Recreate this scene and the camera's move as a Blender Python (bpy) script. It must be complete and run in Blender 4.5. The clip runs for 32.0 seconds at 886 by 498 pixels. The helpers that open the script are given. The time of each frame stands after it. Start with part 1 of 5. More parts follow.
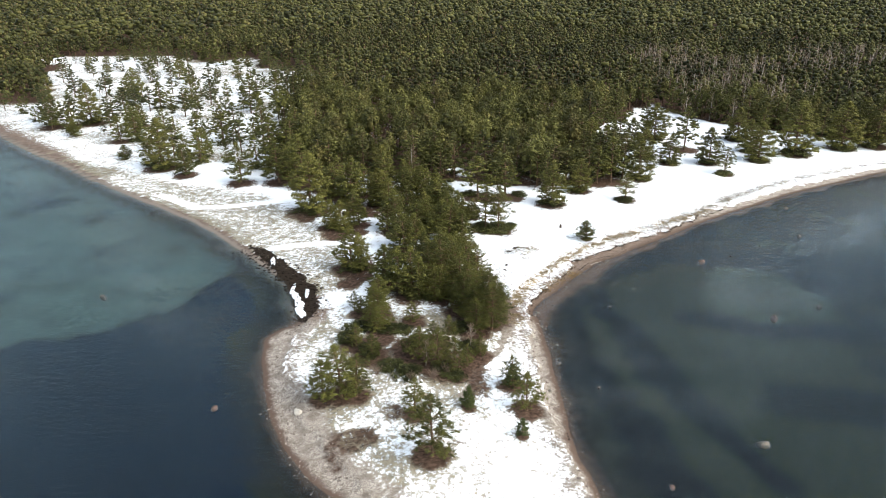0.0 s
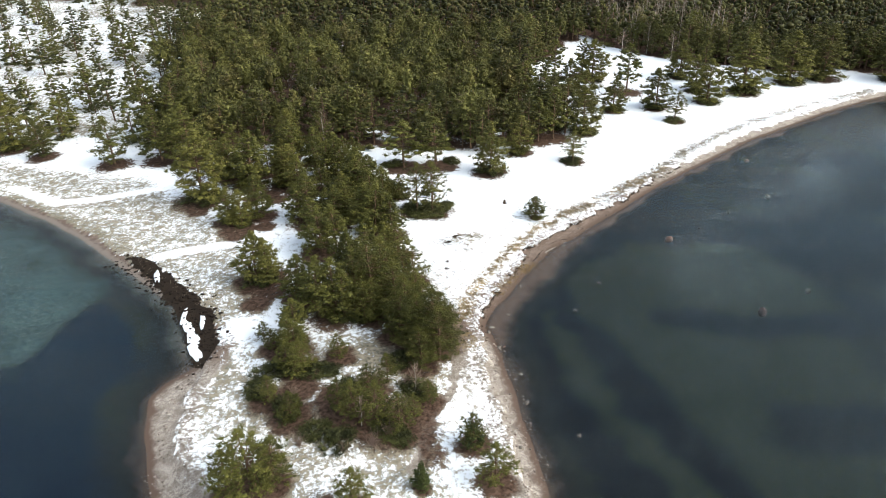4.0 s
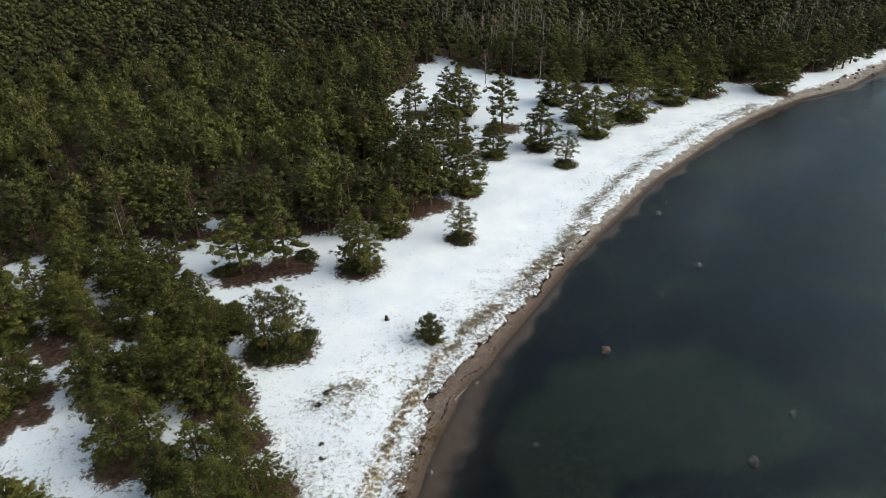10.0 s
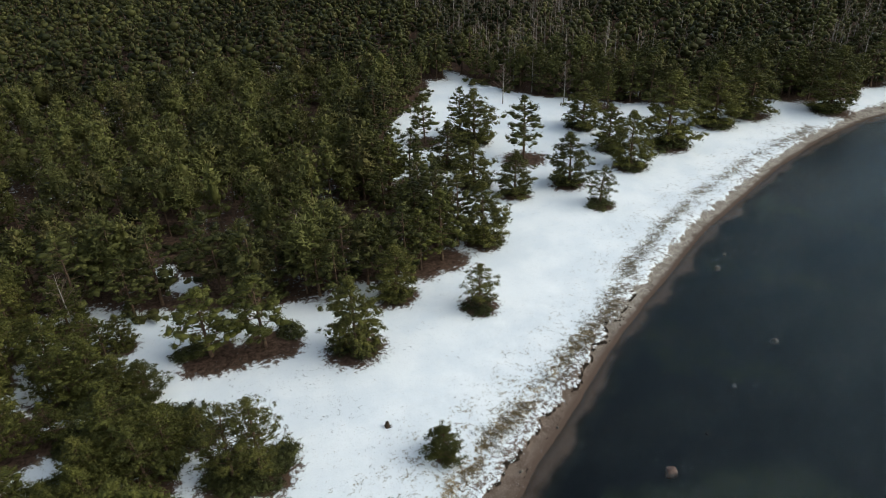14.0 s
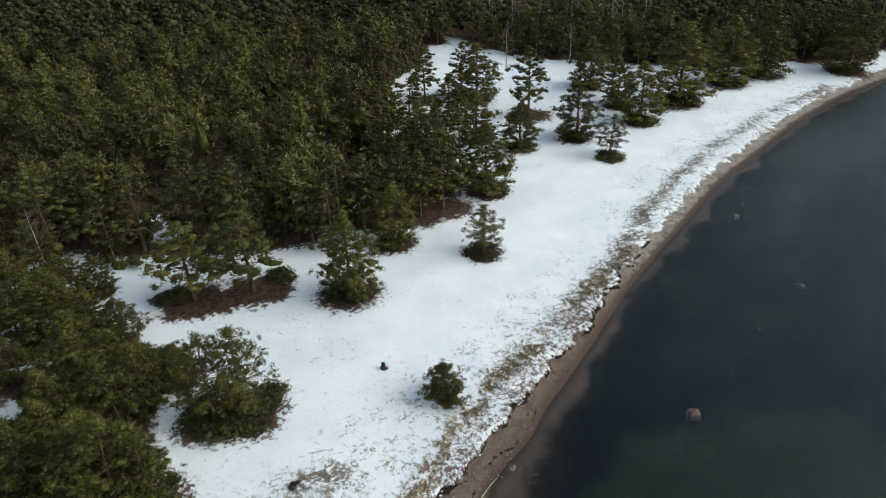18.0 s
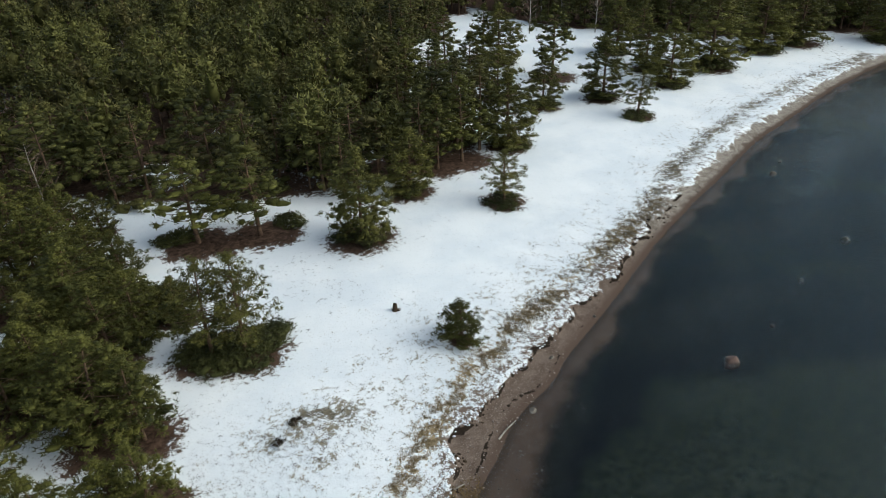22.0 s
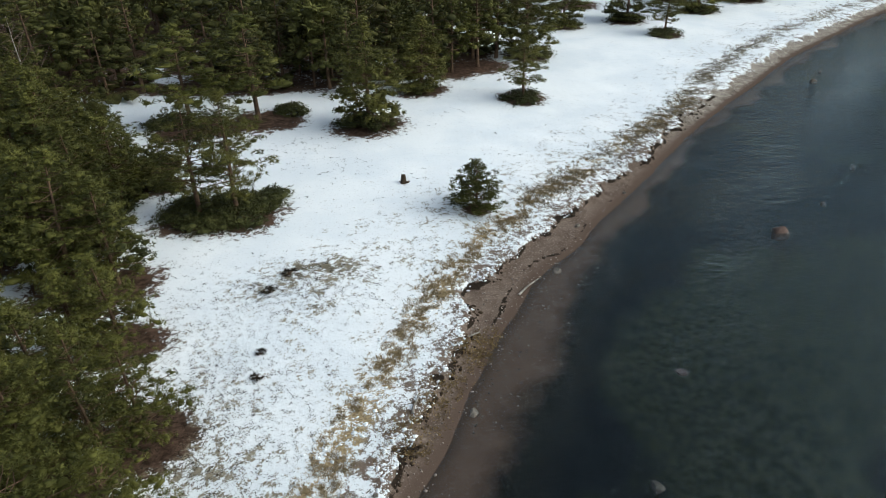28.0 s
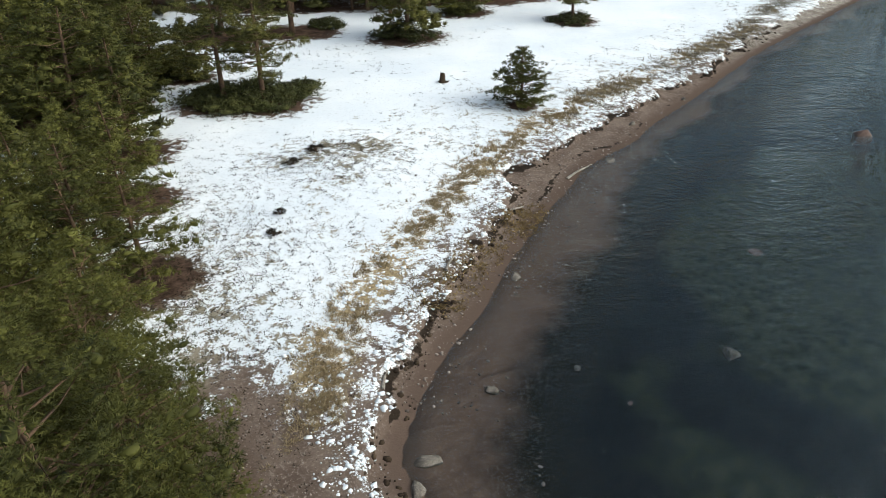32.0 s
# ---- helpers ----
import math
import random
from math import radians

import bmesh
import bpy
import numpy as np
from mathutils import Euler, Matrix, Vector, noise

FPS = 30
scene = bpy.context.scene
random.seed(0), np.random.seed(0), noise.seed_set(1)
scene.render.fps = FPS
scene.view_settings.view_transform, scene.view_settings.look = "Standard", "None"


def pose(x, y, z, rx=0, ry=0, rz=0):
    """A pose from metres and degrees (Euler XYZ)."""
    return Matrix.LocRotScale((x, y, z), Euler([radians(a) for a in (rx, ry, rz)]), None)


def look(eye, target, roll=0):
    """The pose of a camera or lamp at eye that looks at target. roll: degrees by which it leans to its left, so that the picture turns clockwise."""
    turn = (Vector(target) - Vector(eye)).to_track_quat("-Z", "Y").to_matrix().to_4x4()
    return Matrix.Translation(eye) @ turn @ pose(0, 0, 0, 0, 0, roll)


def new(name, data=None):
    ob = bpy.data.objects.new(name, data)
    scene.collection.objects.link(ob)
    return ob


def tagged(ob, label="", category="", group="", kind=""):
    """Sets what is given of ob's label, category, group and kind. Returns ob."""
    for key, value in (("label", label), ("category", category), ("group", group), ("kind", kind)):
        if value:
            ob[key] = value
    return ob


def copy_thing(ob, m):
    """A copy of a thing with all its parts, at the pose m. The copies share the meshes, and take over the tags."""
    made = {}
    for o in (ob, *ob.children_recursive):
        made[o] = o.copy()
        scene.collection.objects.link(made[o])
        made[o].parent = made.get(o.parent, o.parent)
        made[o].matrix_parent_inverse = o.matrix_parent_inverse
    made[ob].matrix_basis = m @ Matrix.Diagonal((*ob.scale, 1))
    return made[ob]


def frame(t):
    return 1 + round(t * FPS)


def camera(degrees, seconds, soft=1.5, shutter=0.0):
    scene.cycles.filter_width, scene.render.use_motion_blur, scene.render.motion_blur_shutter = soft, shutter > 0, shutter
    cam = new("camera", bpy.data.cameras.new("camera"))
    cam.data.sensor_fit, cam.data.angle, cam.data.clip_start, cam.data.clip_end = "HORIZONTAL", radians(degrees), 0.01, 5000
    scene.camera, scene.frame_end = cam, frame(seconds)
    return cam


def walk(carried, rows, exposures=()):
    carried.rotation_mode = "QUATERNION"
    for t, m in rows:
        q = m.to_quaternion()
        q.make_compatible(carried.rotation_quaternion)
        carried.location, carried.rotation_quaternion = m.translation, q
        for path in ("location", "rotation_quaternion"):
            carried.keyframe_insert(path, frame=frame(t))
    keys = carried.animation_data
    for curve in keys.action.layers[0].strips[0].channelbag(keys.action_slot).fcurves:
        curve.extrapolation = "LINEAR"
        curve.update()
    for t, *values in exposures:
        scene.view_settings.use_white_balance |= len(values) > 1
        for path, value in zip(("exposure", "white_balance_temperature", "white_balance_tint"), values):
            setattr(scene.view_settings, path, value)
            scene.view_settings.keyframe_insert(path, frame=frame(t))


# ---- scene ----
cam = camera(65.76, 32.0, soft=0.75)


def aim(t, x, y, z, yaw, pitch, roll):
    """A row of the flight: place, heading to the left of +y, pitch and roll in degrees."""
    return t, pose(x, y, z, 90 + pitch, 0, yaw) @ pose(0, 0, 0, 0, 0, roll)


walk(cam, [aim(*row) for row in (
    (0, -0.64, -0.53, 73.84, -0.103, -23.667, -0.288),
    (0.5, -0.68, 3.73, 73.95, -0.094, -23.731, -0.306),
    (1, -0.73, 8.03, 74.01, -0.068, -23.782, -0.31),
    (1.5, -0.8, 12.31, 74.11, -0.08, -23.849, -0.362),
    (2, -0.77, 16.54, 74.05, -0.017, -24.187, -0.36),
    (2.5, -0.76, 20.63, 74.12, 0.069, -25.946, -0.419),
    (3, -0.75, 24.97, 74.28, 0.159, -27.798, -0.523),
    (3.5, -0.85, 29.18, 74.41, 0.231, -29.668, -0.571),
    (3.6, -0.88, 30.02, 74.45, 0.241, -29.37, -1.188),
    (3.7, -0.93, 30.86, 74.48, 0.239, -29.527, -0.936),
    (3.8, -0.98, 31.7, 74.52, -0.875, -29.654, -0.746),
    (3.9, -1.03, 32.54, 74.55, -3.519, -29.724, -0.747),
    (4, -1.08, 33.38, 74.59, -7.362, -29.84, -0.875),
    (4.1, -1.13, 34.22, 74.63, -11.307, -29.774, -1.241),
    (4.2, -1.19, 35.06, 74.67, -14.046, -29.875, -1.332),
    (4.3, -1.24, 35.89, 74.71, -16.529, -29.991, -1.239),
    (4.4, -1.29, 36.73, 74.75, -19.237, -30.078, -1.259),
    (4.5, -1.34, 37.57, 74.79, -20.117, -30.187, -1.315),
    (6.5, -0.56, 54.04, 75.29, -20.43, -30.283, -0.994),
    (7, 0.12, 58.11, 75.41, -20.521, -30.317, -0.981),
    (7.5, 0.99, 62.29, 75.42, -20.633, -30.367, -0.968),
    (8, 2.21, 66.17, 75.29, -20.576, -30.302, -1.027),
    (8.5, 3.27, 70.13, 75.27, -20.662, -30.339, -0.963),
    (9, 4.35, 74.26, 75.36, -20.777, -30.431, -0.891),
    (9.5, 5.5, 78.43, 75.25, -20.924, -30.476, -0.771),
    (10, 6.9, 82.33, 75.04, -20.899, -30.437, -0.742),
    (10.5, 8.3, 86.21, 75.01, -20.891, -30.424, -0.866),
    (11, 9.63, 90.23, 74.95, -20.962, -30.425, -0.87),
    (11.5, 10.99, 94.41, 74.9, -21.071, -30.469, -0.767),
    (12, 12.36, 98.31, 74.88, -21.09, -30.452, -0.841),
    (12.5, 13.67, 101.95, 74.72, -21.151, -30.19, -0.915),
    (13, 14.89, 105.19, 74.22, -20.365, -30.156, -1.137),
    (13.5, 15.92, 107.83, 73.11, -20.073, -30.149, -1.312),
    (14, 16.69, 109.65, 71.75, -19.9, -30.137, -1.488),
    (14.5, 17.24, 110.91, 70.46, -19.765, -30.179, -1.582),
    (16.5, 17.38, 111.84, 64.23, -19.724, -30.297, -1.59),
    (17, 17.35, 111.84, 62.91, -19.737, -30.406, -1.597),
    (17.5, 17.04, 111.93, 61.56, -19.913, -30.507, -1.376),
    (18, 17.17, 111.7, 59.85, -19.802, -30.351, -1.48),
    (18.5, 17.1, 111.74, 58.46, -19.843, -30.43, -1.442),
    (19, 17.05, 111.96, 57.34, -19.953, -30.653, -1.352),
    (19.5, 16.98, 113.03, 56.68, -19.438, -30.371, -0.992),
    (20, 17.59, 113.28, 55.49, -18.126, -30.282, -1.269),
    (20.5, 17.66, 113.28, 54.09, -18.087, -30.35, -1.387),
    (21, 17.66, 113.26, 52.52, -18.086, -30.316, -1.34),
    (21.5, 17.45, 113.32, 51.27, -18.211, -30.475, -1.203),
    (22, 17.49, 113.03, 49.76, -18.106, -30.341, -1.364),
    (22.5, 17.53, 113.02, 48.44, -18.035, -30.446, -1.437),
    (23, 17.24, 113.02, 47.09, -18.268, -30.47, -1.231),
    (23.5, 17.27, 113.08, 45.72, -18.232, -30.552, -1.121),
    (24, 17.19, 112.93, 44.34, -18.256, -30.515, -1.12),
    (24.5, 17.15, 112.9, 42.9, -18.269, -30.464, -1.116),
    (25, 16.98, 112.86, 41.54, -18.355, -30.466, -1.031),
    (25.5, 16.93, 112.81, 40.27, -18.332, -30.53, -1.108),
    (27.5, 16.7, 112.69, 34.63, -17.605, -30.452, -0.927),
    (28, 16.65, 112.69, 33.25, -17.21, -30.428, -0.915),
    (28.5, 16.56, 112.66, 31.93, -16.843, -30.428, -0.866),
    (29, 16.46, 112.73, 30.52, -16.507, -30.442, -0.796),
    (29.5, 16.36, 112.67, 29.12, -16.13, -30.43, -0.747),
    (30, 16.38, 112.61, 27.84, -15.655, -30.469, -0.768),
    (30.5, 16.26, 112.66, 26.43, -15.311, -30.465, -0.681),
    (31, 16.19, 112.78, 25.03, -14.974, -30.501, -0.484),
    (31.5, 16.17, 112.84, 23.54, -14.531, -30.459, -0.34),
    (32, 16.13, 112.82, 22.2, -14.099, -30.503, -0.339),
)], exposures=[(0, 1.36, 6350, 5), (3.6, 1.3, 6350, 5), (5.5, 0.95, 6350, 4), (7, 0.68, 6330, 4), (9, 0.42, 6300, 3), (13, 0.15, 6150, 1), (19, 0.15, 6050, 0), (23, 0.18, 6050, 0), (28, 0.25, 6050, 0), (32, 0.52, 6200, 1)])

# ---- world and light: a bright overcast winter day ----
world = bpy.data.worlds.new("overcast_sky")
scene.world = world
world.use_nodes = True
wn, wl = world.node_tree.nodes, world.node_tree.links
sky = wn.new("ShaderNodeTexSky")
sky.sky_type, sky.sun_disc = "NISHITA", False
sky.sun_elevation, sky.sun_rotation = radians(34), radians(115)
sky.air_density, sky.dust_density, sky.ozone_density = 1.0, 3.0, 0.6
pale_sky = wn.new("ShaderNodeHueSaturation")
pale_sky.inputs["Saturation"].default_value = 0.58
wl.new(sky.outputs[0], pale_sky.inputs["Color"])
wl.new(pale_sky.outputs[0], wn["Background"].inputs[0])
wn["Background"].inputs[1].default_value = 0.14
sun_data = bpy.data.lights.new("sun", "SUN")
sun_data.energy, sun_data.angle, sun_data.color = 0.9, radians(60), (1.0, 0.96, 0.90)
sun = new("sun", sun_data)
sun.matrix_world = look((60, -30, 60), (0, 0, 0))

# ---- materials ----


def material(name):
    m = bpy.data.materials.new(name)
    m.use_nodes = True
    nt = m.node_tree
    return m, nt, nt.nodes["Principled BSDF"]


def noise_node(nt, scale, detail=4.0, rough=0.6, stretch=None, turn=0.0):
    tc = nt.nodes.new("ShaderNodeTexCoord")
    n = nt.nodes.new("ShaderNodeTexNoise")
    n.inputs["Scale"].default_value, n.inputs["Detail"].default_value, n.inputs["Roughness"].default_value = scale, detail, rough
    if stretch:
        mp = nt.nodes.new("ShaderNodeMapping")
        mp.inputs["Scale"].default_value = stretch
        mp.inputs["Rotation"].default_value = (0, 0, radians(turn))
        nt.links.new(tc.outputs["Object"], mp.inputs["Vector"])
        nt.links.new(mp.outputs["Vector"], n.inputs["Vector"])
    else:
        nt.links.new(tc.outputs["Object"], n.inputs["Vector"])
    return n.outputs["Fac"]


def math_node(nt, op, a, b=0.0, c=0.0):
    n = nt.nodes.new("ShaderNodeMath")
    n.operation = op
    for i, v in enumerate((a, b, c)):
        if hasattr(v, "links"):
            nt.links.new(v, n.inputs[i])
        else:
            n.inputs[i].default_value = v
    return n.outputs[0]


def ramp01(nt, value, lo, hi):
    n = nt.nodes.new("ShaderNodeMapRange")
    n.interpolation_type = "SMOOTHSTEP"
    nt.links.new(value, n.inputs["Value"])
    n.inputs["From Min"].default_value, n.inputs["From Max"].default_value = lo, hi
    return n.outputs["Result"]


def mix(nt, fac, a, b):
    n = nt.nodes.new("ShaderNodeMix")
    n.data_type = "RGBA"
    for v, s in ((fac, n.inputs[0]), (a, n.inputs[6]), (b, n.inputs[7])):
        if hasattr(v, "links"):
            nt.links.new(v, s)
        else:
            s.default_value = v if s.type == "VALUE" else (*v, 1)
    return n.outputs[2]


def bump(nt, bsdf, height, strength, distance):
    b = nt.nodes.new("ShaderNodeBump")
    b.inputs["Strength"].default_value, b.inputs["Distance"].default_value = strength, distance
    nt.links.new(height, b.inputs["Height"])
    nt.links.new(b.outputs[0], bsdf.inputs["Normal"])


def simple(name, dark, light, scale, rough=0.85, relief=0.02, island=0.0, fine=None, gloss=0.05):
    """A surface that varies between two colours, with grain at two scales and a little relief."""
    m, nt, bsdf = material(name)
    big, small = noise_node(nt, scale), noise_node(nt, fine or scale * 9)
    f = math_node(nt, "ADD", math_node(nt, "MULTIPLY", big, 0.6), math_node(nt, "MULTIPLY", small, 0.4))
    f = ramp01(nt, f, 0.32, 0.68)
    if island:
        geo = nt.nodes.new("ShaderNodeNewGeometry")
        oi = nt.nodes.new("ShaderNodeObjectInfo")
        f = math_node(nt, "ADD", math_node(nt, "MULTIPLY", f, 1 - island), math_node(nt, "MULTIPLY", geo.outputs["Random Per Island"], island * 0.6))
        f = math_node(nt, "ADD", f, math_node(nt, "MULTIPLY", oi.outputs["Random"], island * 0.4))
    if island:
        f = math_node(nt, "POWER", math_node(nt, "MAXIMUM", f, 0.0), 1.7)
    nt.links.new(mix(nt, f, dark, light), bsdf.inputs["Base Color"])
    bsdf.inputs["Roughness"].default_value = rough
    bsdf.inputs["Specular IOR Level"].default_value = gloss
    if relief:
        bump(nt, bsdf, small, 0.6, relief)
    return m


def needles(name, dark, light, tint=0.15, far=0.2):
    """Pine needles: tone varies from tree to tree, from branch to branch and from tuft to tuft."""
    m, nt, bsdf = material(name)
    geo, oi = nt.nodes.new("ShaderNodeNewGeometry"), nt.nodes.new("ShaderNodeObjectInfo")
    f = math_node(nt, "MULTIPLY", ramp01(nt, noise_node(nt, 0.9, 3), 0.3, 0.7), 0.36)
    f = math_node(nt, "ADD", f, math_node(nt, "MULTIPLY", ramp01(nt, noise_node(nt, far, 2), 0.35, 0.65), 0.14))
    f = math_node(nt, "ADD", f, math_node(nt, "MULTIPLY", geo.outputs["Random Per Island"], 0.26))
    f = math_node(nt, "ADD", f, math_node(nt, "MULTIPLY", oi.outputs["Random"], 0.3))
    stand = math_node(nt, "SUBTRACT", ramp01(nt, noise_node(nt, 0.022, 3), 0.35, 0.65), 0.5)
    f = math_node(nt, "ADD", f, math_node(nt, "MULTIPLY", stand, 0.3))
    tone = nt.nodes.new("ShaderNodeAttribute")
    tone.attribute_name = "tone"
    f = math_node(nt, "MAXIMUM", math_node(nt, "ADD", f, tone.outputs["Fac"]), 0.0)
    col = mix(nt, f, dark, light)
    brown = math_node(nt, "MULTIPLY", ramp01(nt, noise_node(nt, far * 0.7, 2), 0.5, 0.72), tint * 3)
    nt.links.new(mix(nt, brown, col, mix(nt, f, (0.03, 0.02, 0.008), (0.17, 0.13, 0.05))), bsdf.inputs["Base Color"])
    bsdf.inputs["Roughness"].default_value, bsdf.inputs["Specular IOR Level"].default_value = 0.6, 0.12
    return m


NEEDLES = needles("pine_needles", (0.013, 0.016, 0.005), (0.152, 0.146, 0.034), 0.03)
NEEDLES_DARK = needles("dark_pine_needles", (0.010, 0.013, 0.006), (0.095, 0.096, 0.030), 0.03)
# lighter, yellower copy of the needles: the bank pines' sunlit brightness put into the colour
SUNLIT_NEEDLES = needles("sunlit_pine_needles", (0.019, 0.021, 0.0065), (0.182, 0.168, 0.041), 0.03)
JUNIPER_GREEN = needles("juniper_needles", (0.020, 0.030, 0.010), (0.105, 0.115, 0.034), 0.05)
FAR_NEEDLES = needles("forest_needles", (0.015, 0.017, 0.006), (0.094, 0.092, 0.027), 0.15, 0.13)
EDGE_NEEDLES = needles("young_forest_needles", (0.007, 0.009, 0.0035), (0.114, 0.111, 0.031), 0.15, 0.16)
BARK = simple("pine_bark", (0.05, 0.033, 0.025), (0.18, 0.115, 0.075), 1.2, 0.9, 0.02)
PALE_BARK = simple("birch_bark", (0.15, 0.13, 0.115), (0.44, 0.40, 0.36), 1.5, 0.85, 0.01)
TWIG = simple("bare_twigs", (0.13, 0.09, 0.07), (0.34, 0.26, 0.21), 0.8, 0.9, 0, 0.4)
GRANITE = simple("granite", (0.075, 0.063, 0.052), (0.34, 0.30, 0.255), 1.6, 0.8, 0.03, 0.3, 22)
PALE_GRANITE = simple("pale_granite", (0.42, 0.37, 0.31), (0.66, 0.61, 0.54), 1.6, 0.8, 0.02, 0.2, 22)
RED_GRANITE = simple("red_granite", (0.085, 0.055, 0.045), (0.27, 0.19, 0.16), 1.6, 0.8, 0.03, 0.3, 22)
PEBBLE = simple("pebbles", (0.06, 0.046, 0.038), (0.40, 0.33, 0.28), 3.0, 0.8, 0.005, 0.9)
DRY_GRASS = simple("dry_beach_grass", (0.23, 0.175, 0.10), (0.62, 0.49, 0.31), 0.6, 0.9, 0, 0.6, 4)
GREY_GRASS = simple("withered_grass", (0.16, 0.135, 0.10), (0.44, 0.38, 0.29), 0.6, 0.9, 0, 0.6, 4)
PEAT = simple("eroded_peat", (0.014, 0.010, 0.008), (0.12, 0.085, 0.055), 1.5, 0.95, 0.02, 0.7)
STRAW_CLODS = simple("stranded_weed", (0.10, 0.068, 0.03), (0.40, 0.285, 0.14), 1.0, 0.95, 0, 0.6, 5)
HEATH = simple("heather", (0.020, 0.017, 0.012), (0.085, 0.064, 0.044), 1.0, 0.95, 0, 0.6, 5)
WRACK_MAT = simple("seaweed_wrack", (0.010, 0.008, 0.007), (0.03, 0.022, 0.016), 1.5, 0.95, 0.03)
DEADWOOD = simple("weathered_wood", (0.10, 0.085, 0.07), (0.42, 0.38, 0.33), 2.0, 0.9, 0.02)
SNOW = simple("old_snow", (0.74, 0.77, 0.80), (0.88, 0.90, 0.92), 1.2, 0.7, 0.04)


def ground_material():
    """Snow over sand, litter, dry turf and shingle; the covers are told by the plan's attributes and broken up by grain."""
    m, nt, bsdf = material("winter_shore")

    def cover(name):
        a = nt.nodes.new("ShaderNodeAttribute")
        a.attribute_name = name
        return a.outputs["Fac"]

    n_big, n_mid = noise_node(nt, 0.09, 5), noise_node(nt, 0.55, 6, 0.65)
    n_tuft, n_fine = noise_node(nt, 1.5, 5, 0.7), noise_node(nt, 6.5, 4, 0.7)
    grain = math_node(nt, "ADD", math_node(nt, "MULTIPLY", n_mid, 0.5), math_node(nt, "MULTIPLY", n_fine, 0.5))
    sand = mix(nt, ramp01(nt, n_mid, 0.35, 0.65), (0.100, 0.071, 0.055), (0.172, 0.128, 0.100))
    sand = mix(nt, math_node(nt, "MULTIPLY", ramp01(nt, n_fine, 0.5, 0.75), 0.5), sand, (0.50, 0.42, 0.35))
    shingle = mix(nt, ramp01(nt, n_fine, 0.38, 0.62), (0.12, 0.098, 0.082), (0.52, 0.46, 0.39))
    shingle = mix(nt, math_node(nt, "MULTIPLY", ramp01(nt, n_tuft, 0.5, 0.62), 0.45), shingle, (0.06, 0.048, 0.04))
    shingle = mix(nt, math_node(nt, "MULTIPLY", ramp01(nt, n_mid, 0.42, 0.66), 0.65), shingle, (0.15, 0.12, 0.098))
    col = mix(nt, ramp01(nt, math_node(nt, "ADD", cover("shingle"), math_node(nt, "MULTIPLY", n_mid, 0.5)), 0.6, 0.9), sand, shingle)
    wetness = ramp01(nt, math_node(nt, "ADD", cover("wet"), math_node(nt, "MULTIPLY", math_node(nt, "SUBTRACT", n_mid, 0.5), 0.6)), 0.3, 0.7)
    col = mix(nt, wetness, col, mix(nt, cover("bay"), (0.105, 0.073, 0.056), (0.20, 0.165, 0.14)))
    turf = mix(nt, ramp01(nt, n_tuft, 0.36, 0.64), (0.085, 0.078, 0.056), (0.31, 0.27, 0.20))
    turf = mix(nt, cover("straw"), turf, mix(nt, ramp01(nt, n_fine, 0.36, 0.64), (0.17, 0.12, 0.065), (0.46, 0.35, 0.20)))
    col = mix(nt, ramp01(nt, math_node(nt, "ADD", cover("turf"), math_node(nt, "MULTIPLY", n_tuft, 0.3)), 0.5, 0.75), col, turf)
    litter = mix(nt, ramp01(nt, n_tuft, 0.3, 0.7), (0.032, 0.020, 0.014), (0.120, 0.076, 0.054))
    lit = ramp01(nt, math_node(nt, "ADD", cover("litter"), math_node(nt, "MULTIPLY", math_node(nt, "SUBTRACT", grain, 0.5), 1.7)), 0.3, 0.62)
    col = mix(nt, lit, col, litter)
    # snow lies in patches: amount against grain
    heath = mix(nt, n_fine, (0.035, 0.03, 0.02), (0.15, 0.12, 0.075))
    col = mix(nt, ramp01(nt, math_node(nt, "ADD", cover("heath"), math_node(nt, "MULTIPLY", n_tuft, 0.4)), 0.55, 0.75), col, heath)
    g2 = math_node(nt, "ADD", math_node(nt, "MULTIPLY", ramp01(nt, n_tuft, 0.34, 0.66), 0.40), math_node(nt, "MULTIPLY", ramp01(nt, n_fine, 0.34, 0.66), 0.30))
    g2 = math_node(nt, "ADD", g2, math_node(nt, "MULTIPLY", ramp01(nt, n_mid, 0.34, 0.66), 0.26))
    lie = ramp01(nt, math_node(nt, "SUBTRACT", cover("snow"), g2), -0.09, 0.10)
    snow = mix(nt, ramp01(nt, n_big, 0.35, 0.65), (0.80, 0.83, 0.86), (0.90, 0.91, 0.92))
    # grey specks: grass tips, and the snow relief's small shade painted into the colour
    relief_specks = math_node(nt, "MULTIPLY", ramp01(nt, noise_node(nt, 4.5, 5, 0.75), 0.56, 0.70), 0.5)
    snow = mix(nt, relief_specks, snow, (0.40, 0.39, 0.37))
    col = mix(nt, lie, col, snow)
    # black wrack; at the bank edge this dark also paints the turf lip's shade
    wrack_shade = ramp01(nt, math_node(nt, "ADD", cover("wrack_shade"), math_node(nt, "MULTIPLY", math_node(nt, "SUBTRACT", n_tuft, 0.5), 1.2)), 0.45, 0.6)
    col = mix(nt, wrack_shade, col, mix(nt, n_fine, (0.008, 0.006, 0.005), (0.045, 0.033, 0.024)))
    # sea bed: sand, weed meadows, and deep water's loss of light painted as dark floor
    bed = mix(nt, ramp01(nt, n_tuft, 0.35, 0.65), (0.010, 0.0125, 0.006), (0.036, 0.040, 0.0185))
    # in the west the weed colour also carries deep water's blue
    weed = mix(nt, n_tuft, mix(nt, cover("west"), (0.004, 0.004, 0.004), (0.002, 0.006, 0.015)), mix(nt, cover("west"), (0.007, 0.007, 0.008), (0.006, 0.017, 0.036)))
